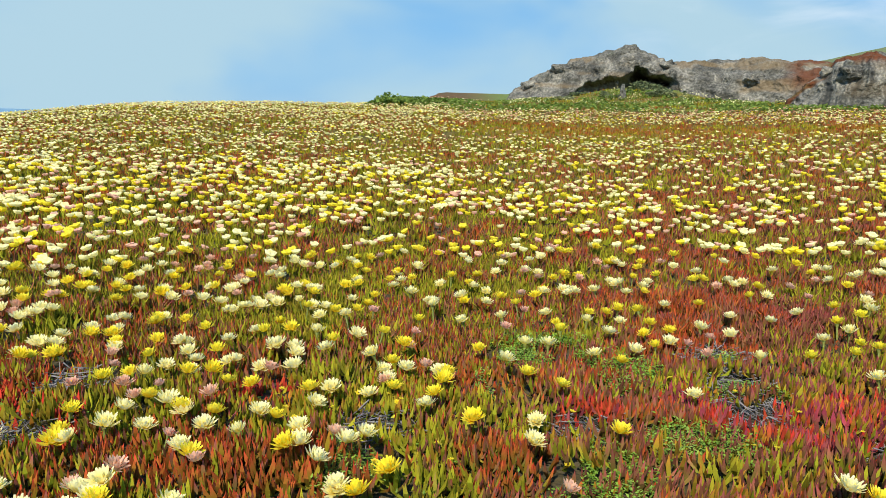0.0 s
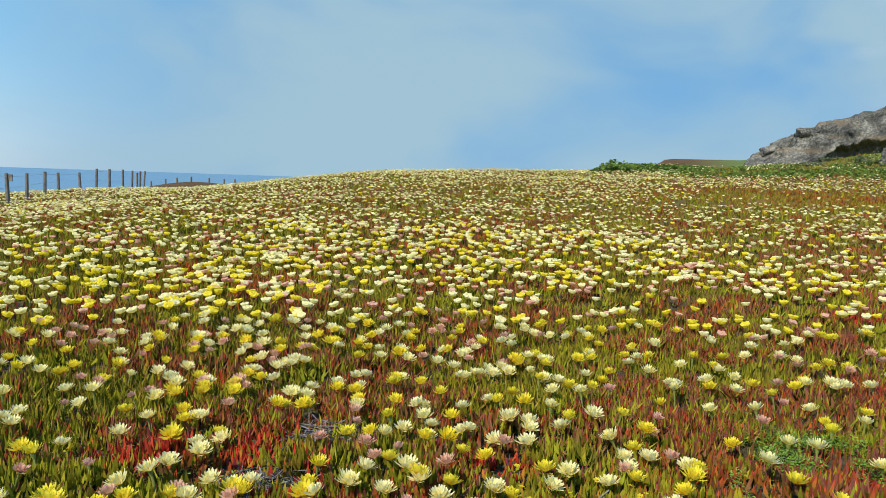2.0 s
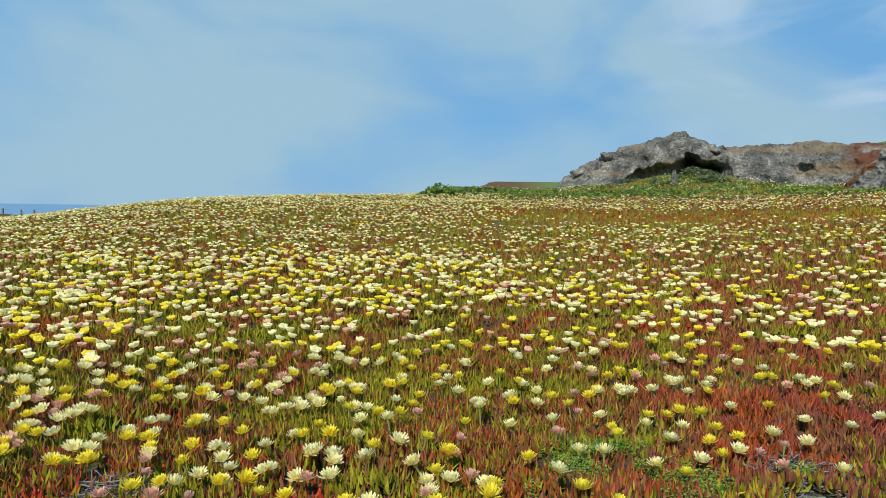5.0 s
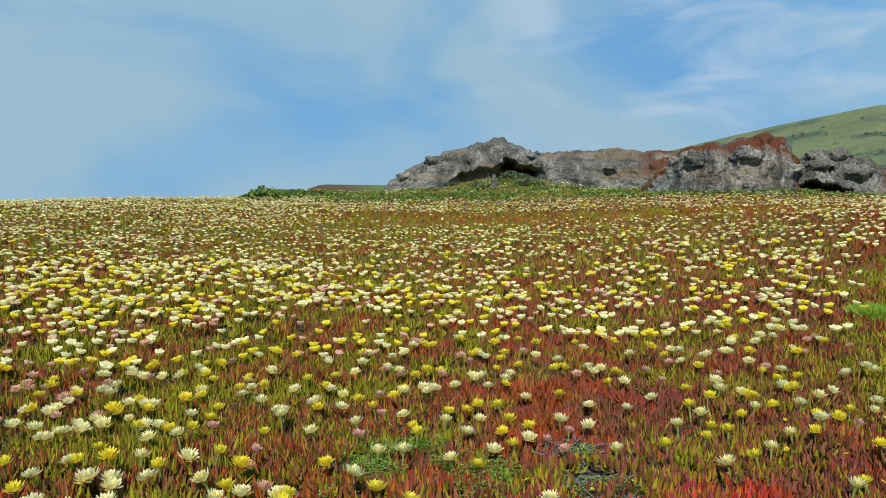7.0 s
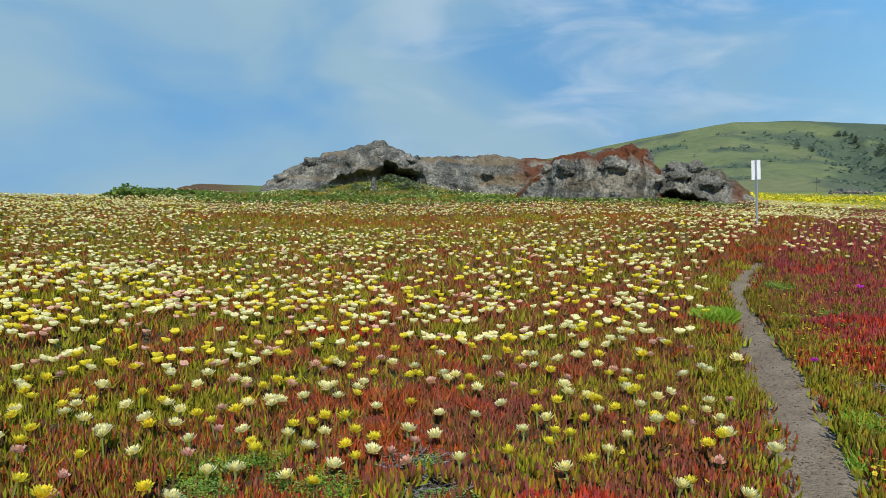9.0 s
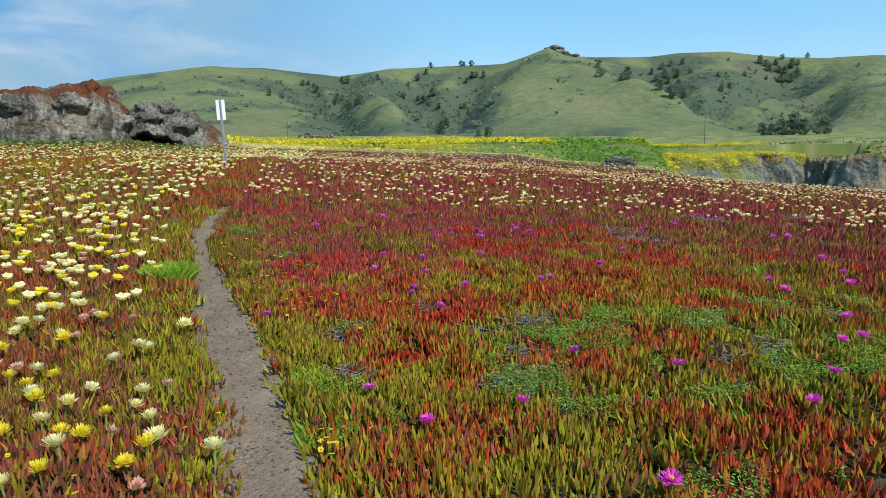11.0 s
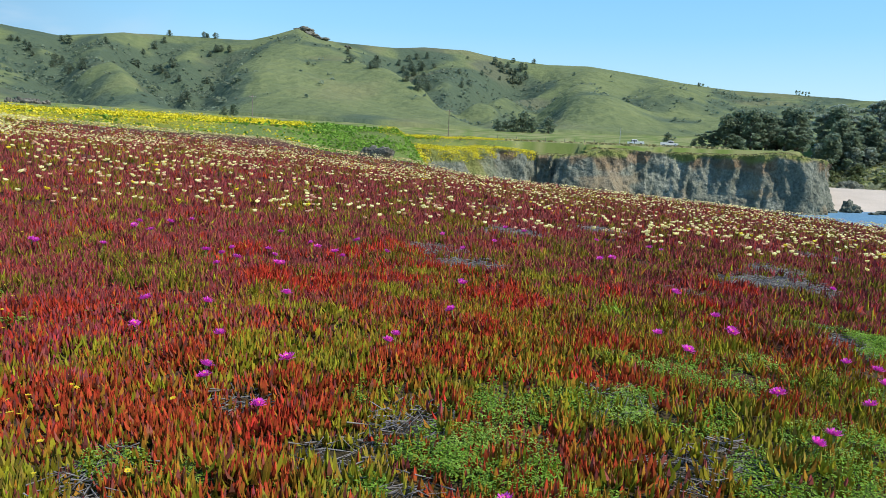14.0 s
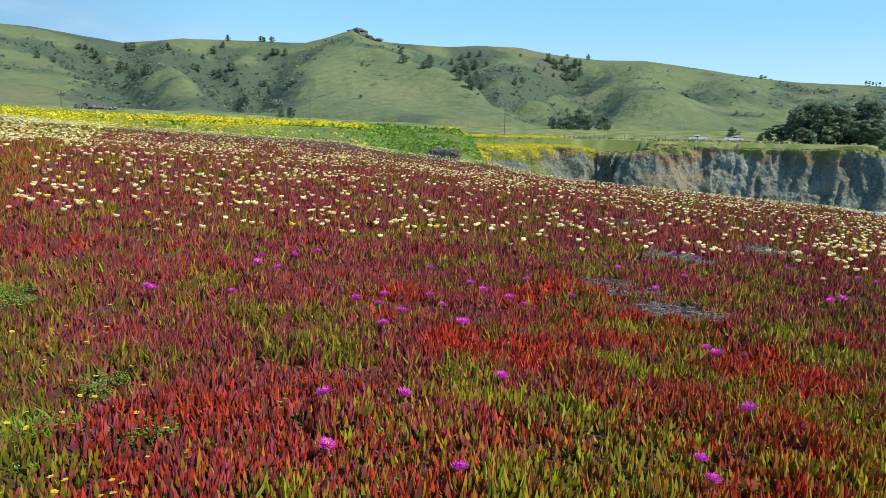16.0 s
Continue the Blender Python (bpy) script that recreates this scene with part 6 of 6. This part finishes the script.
def utility_pole(az, r, h, arm, label, mat, rad_=0.16):
    x, y = polar(az, r)
    root = tagged(new("utility_pole"), label, "pole")
    bm = bmesh.new()
    tube(bm, (0, 0, -0.5), (0, 0, h), rad_, rad_ * 0.7, 8)
    part("pole", bm, mat, root)
    if arm:
        bm = bmesh.new()
        box(bm, -1.2, 1.2, -0.06, 0.06, h - 0.75, h - 0.62)
        bar = part("crossarm", bm, mat, root)
        for k in (-1.05, -0.4, 0.4, 1.05):
            bm = bmesh.new()
            tube(bm, (k, 0, h - 0.62), (k, 0, h - 0.42), 0.05, 0.03, 6)
            part("insulator", bm, M_SIGN, bar)
    root.matrix_world = pose(x, y, ground_z(x, y), 0, 0, -az + 25)
    return root


utility_pole(50.8, 235, 7.0, True, "dark wooden utility pole with a crossarm", M_BARK)
utility_pole(67.8, 240, 9.3, True, "pale weathered utility pole with a crossarm", M_WOOD)
utility_pole(82.9, 240, 9.2, True, "tall dark wooden utility pole with a crossarm", M_BARK)
utility_pole(96.2, 240, 5.4, False, "thin pale metal pole beside the road", M_STEEL, 0.09)
fence("wire fence of thin posts along the road", [(a_ * 0.75 + 86, 222 + 0.2 * a_, 1.25) for a_ in range(16)], (), 0.09, M_WOOD)
for az_, h_ in ((62.5, 1.6), (64.8, 1.0)):
    x, y = polar(az_, 236)
    bm = bmesh.new()
    box(bm, -0.25, 0.25, -0.2, 0.2, -0.3, h_, 0.04)
    root = tagged(new("roadside_box"), "small white roadside marker box", "marker")
    part("box", bm, M_SIGN, root)
    root.matrix_world = pose(x, y, ground_z(x, y), 0, 0, 20)

M_CAR = material("white_car_paint", [(0.78, 0.78, 0.77), (0.82, 0.82, 0.81)], 2.0, 0.4, 0.0)
M_GLASS = material("car_glass", [(0.02, 0.025, 0.03), (0.03, 0.035, 0.04)], 2.0, 0.08, 0.0)
M_TYRE = material("tyre_rubber", [(0.02, 0.02, 0.02), (0.035, 0.035, 0.035)], 8.0, 0.85, 0.0)
M_TRIM = material("dark_trim", [(0.04, 0.04, 0.045), (0.07, 0.07, 0.07)], 8.0, 0.6, 0.0)


def pickup(az, r, turn, label):
    x, y = polar(az, r)
    root = tagged(new("pickup_truck"), label, "vehicle", "parked vehicles")
    bm = box(bmesh.new(), -2.75, 2.7, -0.95, 0.95, 0.45, 1.05, 0.10)
    body = part("body", bm, M_CAR, root)
    bm = box(bmesh.new(), -0.6, 1.35, -0.86, 0.86, 1.0, 1.85, 0.22)
    part("cab", bm, M_CAR, root)
    for s in (-1, 1):
        bm = box(bmesh.new(), -0.4, 1.05, s * 0.80 - 0.07, s * 0.80 + 0.07, 1.18, 1.62, 0.03)
        part("side_window", bm, M_GLASS, root)
        bm = box(bmesh.new(), -2.7, -0.65, s * 0.86 - 0.06, s * 0.86 + 0.06, 1.0, 1.25, 0.03)
        part("bed_side", bm, M_CAR, root)
        for wx in (-1.75, 1.75):
            bm = bmesh.new()
            tube(bm, (wx, s * 0.70, 0.38), (wx, s * 0.97, 0.38), 0.38, 0.38, 18)
            tyre = part("wheel", bm, M_TYRE, root)
            bm = bmesh.new()
            tube(bm, (wx, s * 0.95, 0.38), (wx, s * 0.985, 0.38), 0.22, 0.20, 12)
            part("rim", bm, M_STEEL, tyre)
    bm = box(bmesh.new(), 2.62, 2.78, -0.9, 0.9, 0.45, 0.65, 0.03)
    part("bumper", bm, M_TRIM, root)
    bm = box(bmesh.new(), 1.18, 1.38, -0.72, 0.72, 1.2, 1.66, 0.04)
    part("windscreen", bm, M_GLASS, root)
    root.matrix_world = pose(x, y, ground_z(x, y) + 0.02, 0, 0, turn)
    return root


pickup(97.4, 248, 80, "white pickup truck parked on the clifftop")
pickup(99.85, 240, 262, "white pickup truck parked on clifftop grass near a shrub")

# ---- trees ----
cy_a = tree("dark green windblown cypress on the clifftop", 11.0, 4.2, "cypress", M_FOL["dark"], 31, 2300, "cypress")
cy_b = tree("broad dark cypress leaning over the clifftop", 9.0, 4.6, "pine", M_FOL["dark"], 32, 2000, "cypress")
rd_a = tree("rounded dark shrub tree on the shelf", 4.4, 2.6, "round", M_FOL["dark"], 33, 900, "shrub_tree")
rd_b = tree("lone grey-green tree on the hillside", 12.0, 6.5, "round", M_FOL["hill"], 34, 800, "hill_tree")
rd_c = tree("dark hillside oak in a gully", 12.0, 7.0, "round", M_FOL["hill"], 35, 800, "hill_tree")
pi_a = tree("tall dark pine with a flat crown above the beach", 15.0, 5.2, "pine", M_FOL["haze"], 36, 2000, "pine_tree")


def at(az, r, s, dz=-0.2):
    x, y = polar(az, r)
    return x, y, ground_z(x, y) + dz, s


plant_all(cy_a, [at(103.8, 236, 0.92), at(104.7, 238, 1.05), at(105.5, 232, 1.02), at(106.5, 236, 1.0), at(105.9, 243, 1.08), at(107.2, 240, 0.86), at(107.9, 246, 1.15), at(108.5, 240, 1.1), at(110.9, 296, 1.25), at(111.5, 304, 1.4), at(112.1, 299, 1.2), at(112.8, 308, 1.35), at(111.2, 312, 1.5), at(113.6, 306, 1.0)], 1)
plant_all(cy_b, [at(102.9, 238, 0.62), at(102.1, 236, 0.5), at(107.7, 230, 0.75), at(108.4, 236, 0.8), at(108.9, 228, 0.55), at(104.2, 228, 0.5)], 2)
plant_all(rd_a, [at(99.75, 258, 1.05), at(101.6, 240, 0.6), at(104.9, 222, 0.55), at(86.9, 405, 1.5), at(88.2, 404, 1.9), at(88.9, 408, 2.6), at(89.6, 404, 1.9), at(90.9, 402, 2.0), at(87.5, 403, 1.4), at(66.5, 415, 1.4), at(65.8, 414, 1.1)], 3)
rnd = random.Random(8)
# pines and evergreens of the far headland wear the haze-paled leaf colour
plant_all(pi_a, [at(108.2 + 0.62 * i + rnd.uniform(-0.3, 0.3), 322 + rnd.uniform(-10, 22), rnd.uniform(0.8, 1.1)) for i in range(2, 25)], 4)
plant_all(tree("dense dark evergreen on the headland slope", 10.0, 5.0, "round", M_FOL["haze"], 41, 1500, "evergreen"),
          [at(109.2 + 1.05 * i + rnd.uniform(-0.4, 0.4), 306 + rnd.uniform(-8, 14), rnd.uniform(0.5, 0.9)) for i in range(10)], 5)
plant_all(tree("grey-green bush on the headland slope", 4.5, 4.0, "round", M_FOL["scrub"], 42, 700, "bush"),
          [at(110.4 + 0.62 * i + rnd.uniform(-0.3, 0.3), 280 + rnd.uniform(0, 14), rnd.uniform(0.45, 1.0)) for i in range(16)], 6)
a, r, x, y = polar_cloud(8000, 109.8, 124, 277, 335, lambda a, r, x, y: fbm(x / 8.0, y / 8.0, 27.0, 3) > 0.38)
stuff("headland_scrub", (x, y, height(x, y) + 1.2 * R2.rand(len(x)), 0.5 + 0.8 * R2.rand(len(x))), M_FOL["headland"], "olive scrub covering the headland slope", "shrubs", R2)


def on_hill(az, up):
    """A place on the hills by bearing and elevation angle, or by share of the way up where that is 1 or less."""
    i = int(np.argmin(np.abs(haz - az)))
    if up <= 1:
        j = int(np.argmin(np.abs(ht - up)))
    else:
        seen = np.degrees(np.arctan2(HZ[i, :95] - 1.6, HR[i, :95])) >= up
        j = int(np.argmax(seen)) if seen.any() else 93
    return float(HX[i, j]), float(HY[i, j]), float(HZ[i, j]) - 0.4


# bearing, elevation angle of the foot and size
HILL_TREES = [(49.4, 5.55, 0.9), (52.0, 6.4, 0.8), (52.3, 6.3, 0.7), (52.9, 5.8, 1.1), (52.7, 6.1, 0.7), (55.4, 6.6, 1.2), (55.0, 6.65, 0.8), (54.5, 5.1, 1.3), (54.3, 4.9, 0.8), (55.4, 4.55, 1.2), (56.1, 4.9, 1.2), (50.4, 5.35, 0.7), (57.8, 6.8, 0.8),
              (59.8, 5.35, 1.0), (61.5, 7.2, 0.9), (61.0, 7.0, 0.8), (61.9, 7.8, 0.9), (64.3, 8.1, 0.9), (64.6, 8.1, 0.7), (65.1, 8.1, 0.9), (60.9, 6.6, 0.8), (62.1, 5.5, 1.2), (61.4, 5.0, 1.1), (61.0, 5.2, 0.8), (65.2, 6.8, 1.0), (65.6, 7.0, 0.9), (66.2, 6.95, 0.9),
              (64.8, 6.6, 0.8), (75.0, 7.5, 0.8), (75.2, 6.9, 1.0), (77.1, 6.6, 1.3), (76.8, 6.5, 0.8), (60.1, 6.3, 0.7), (64.5, 4.6, 0.9), (65.0, 4.1, 0.8), (63.1, 3.15, 1.0), (62.8, 3.15, 0.8), (72.0, 6.5, 0.4),
              (81.2, 7.6, 0.9), (80.7, 6.6, 1.4), (80.2, 6.2, 1.5), (80.5, 5.0, 1.3), (81.4, 5.1, 1.0), (79.8, 7.2, 1.0), (86.6, 7.3, 1.2), (87.2, 6.8, 1.1), (88.5, 6.8, 1.3), (88.5, 5.9, 1.4), (88.0, 5.9, 1.2), (87.9, 7.55, 0.8), (89.6, 7.6, 0.8),
              (84.4, 7.7, 0.5), (87.0, 6.2, 0.6), (83.8, 6.6, 0.7), (85.5, 6.5, 0.7), (84.5, 5.7, 0.8), (83.9, 5.5, 0.8), (102.0, 6.1, 0.5),
              (80.0, 6.7, 1.2), (79.4, 6.4, 1.0), (80.9, 5.9, 1.1), (81.8, 6.9, 0.7), (79.0, 6.9, 0.9), (80.4, 7.5, 0.9), (88.9, 6.3, 1.2), (87.7, 6.6, 1.0), (88.2, 6.4, 1.1), (86.9, 7.1, 1.0), (87.6, 7.1, 0.9), (88.9, 7.0, 0.9), (79.6, 5.7, 1.0), (81.2, 5.5, 0.9),
              (54.9, 5.25, 0.9), (53.2, 5.5, 0.7), (62.6, 4.6, 0.8), (61.8, 4.8, 0.9)]
plant_all(rd_b, [(*on_hill(a_, u_), s_ * 0.72) for a_, u_, s_ in HILL_TREES[0::2]], 7)
plant_all(rd_c, [(*on_hill(a_, u_), s_ * 0.68) for a_, u_, s_ in HILL_TREES[1::2]], 8)
# scrub all over the gullies, and a far wood on the last ridge
hn = 34000
hi_, hj_ = R2.randint(0, len(haz), hn), R2.randint(3, 94, hn)
kk = R2.rand(hn) < (scrub[hi_, hj_] ** 2 * 0.34 + 0.008) * ramp(ht[hj_], 0.05, 0.3) * (1 - ramp(ht[hj_], 0.84, 0.92))
x, y, z = HX[hi_, hj_][kk] + R2.normal(0, 3, kk.sum()), HY[hi_, hj_][kk] + R2.normal(0, 3, kk.sum()), HZ[hi_, hj_][kk]
rep = 5
x, y, z = np.repeat(x, rep) + R2.normal(0, 1.4, len(x) * rep), np.repeat(y, rep) + R2.normal(0, 1.4, len(y) * rep), np.repeat(z, rep) + 2.2 * R2.rand(len(z) * rep)
stuff("hill_scrub", (x, y, z, 1.2 + 1.6 * R2.rand(len(x))), M_FOL["hill"], "dark coyote scrub dotted over the hillsides", "shrubs", R2)
wi = R2.randint(0, len(haz), 5200)
wi = wi[((haz[wi] > 108.5) & (haz[wi] < 109.4)) | (haz[wi] > 117)]
stuff("ridge_wood", (HX[wi, 92], HY[wi, 92], HZ[wi, 92] + 5 * R2.rand(len(wi)), 1.3 + 1.5 * R2.rand(len(wi))), M_FOL["dark"], "dark far woodland along the last ridge", "woods", R2)
for az_, up_, s_ in ((71.5, 0.99, 5.0), (72.1, 0.97, 4.5), (72.9, 0.95, 4.0), (75.0, 0.9, 3.0)):
    hx_, hy_, hz_ = on_hill(az_, up_)
    stone("dark craggy rock on the hill's crest", hx_, hy_, hz_ + s_ * 0.2, s_ * 2.2, s_ * 1.6, s_ * 0.9, int(az_ * 3), M_ROCK, "crag")
for i in range(5):
    bx_, by_ = polar(51.8 + 0.55 * i, 392 + 4 * (i % 2))
    stone("grey boulder on the pasture", bx_, by_, ground_z(bx_, by_) + 0.6, 2.0 + 0.6 * (i % 3), 1.5, 1.5 + 0.4 * (i % 2), 10 + i, M_ROCK)

# ---- rocks off the beach ----
for az_, r_, w_, h_, sd in ((112.0, 203, 2.2, 2.2, 3), (112.6, 205, 1.4, 1.2, 5), (110.9, 196, 2.0, 0.8, 7), (114.6, 204, 3.6, 0.75, 9), (115.8, 203, 3.0, 0.6, 11), (113.6, 200, 1.6, 0.5, 13), (115.3, 192, 1.5, 0.7, 15), (119.8, 178, 4.6, 2.8, 17), (118.6, 172, 1.4, 0.9, 19), (117.4, 214, 1.6, 1.0, 21)):
    x, y = polar(az_, r_)
    stone("dark wet rock at the water's edge", x, y, SEA_Z + h_ * 0.25, w_, w_ * 0.7, h_, sd, M_CLIFF, "sea_rock")

for az_, r_, w_, h_, sd in ((118.6, 272, 7.0, 4.0, 23), (120.8, 268, 9.0, 5.5, 25), (123.4, 262, 9.0, 6.0, 27), (112.2, 277, 4.5, 2.6, 29)):
    x, y = polar(az_, r_)
    stone("brown rocky bank at the head of the beach", x, y, ground_z(x, y) + h_ * 0.2, w_, w_ * 0.7, h_, sd, M_CLIFF, "rock_bank")

# ---- house among the trees ----
hx_, hy_ = polar(114.6, 333)
root = tagged(new("house"), "low pale house half hidden by headland trees", "house")
part("wall", box(bmesh.new(), -4.5, 4.5, -2.5, 2.5, -1.5, 2.4), material("pale_render", [(0.34, 0.30, 0.26), (0.42, 0.37, 0.32)], 1.0, 0.85, 0.2, 8.0), root)
bm = bmesh.new()
vs = [bm.verts.new(p) for p in ((-5, -3, 2.35), (5, -3, 2.35), (5, 0, 3.8), (-5, 0, 3.8), (5, 3, 2.35), (-5, 3, 2.35), (-5, -3, 2.2), (5, -3, 2.2), (5, 3, 2.2), (-5, 3, 2.2))]
for f in ((0, 1, 2, 3), (3, 2, 4, 5), (6, 7, 1, 0), (5, 4, 8, 9), (7, 8, 4, 2, 1), (6, 0, 3, 5, 9), (6, 9, 8, 7)):
    bm.faces.new([vs[i] for i in f])
part("roof", bm, material("pale_roof", [(0.42, 0.27, 0.22), (0.50, 0.35, 0.28)], 1.0, 0.8, 0.3, 6.0), root)
for wx in (-2.6, 0.2, 2.8):
    part("window", box(bmesh.new(), wx - 0.5, wx + 0.5, -2.56, -2.46, 0.7, 1.7, 0.02), M_GLASS, root)
root.matrix_world = pose(hx_, hy_, ground_z(hx_, hy_) + 0.6, 0, 0, -115 + 20)
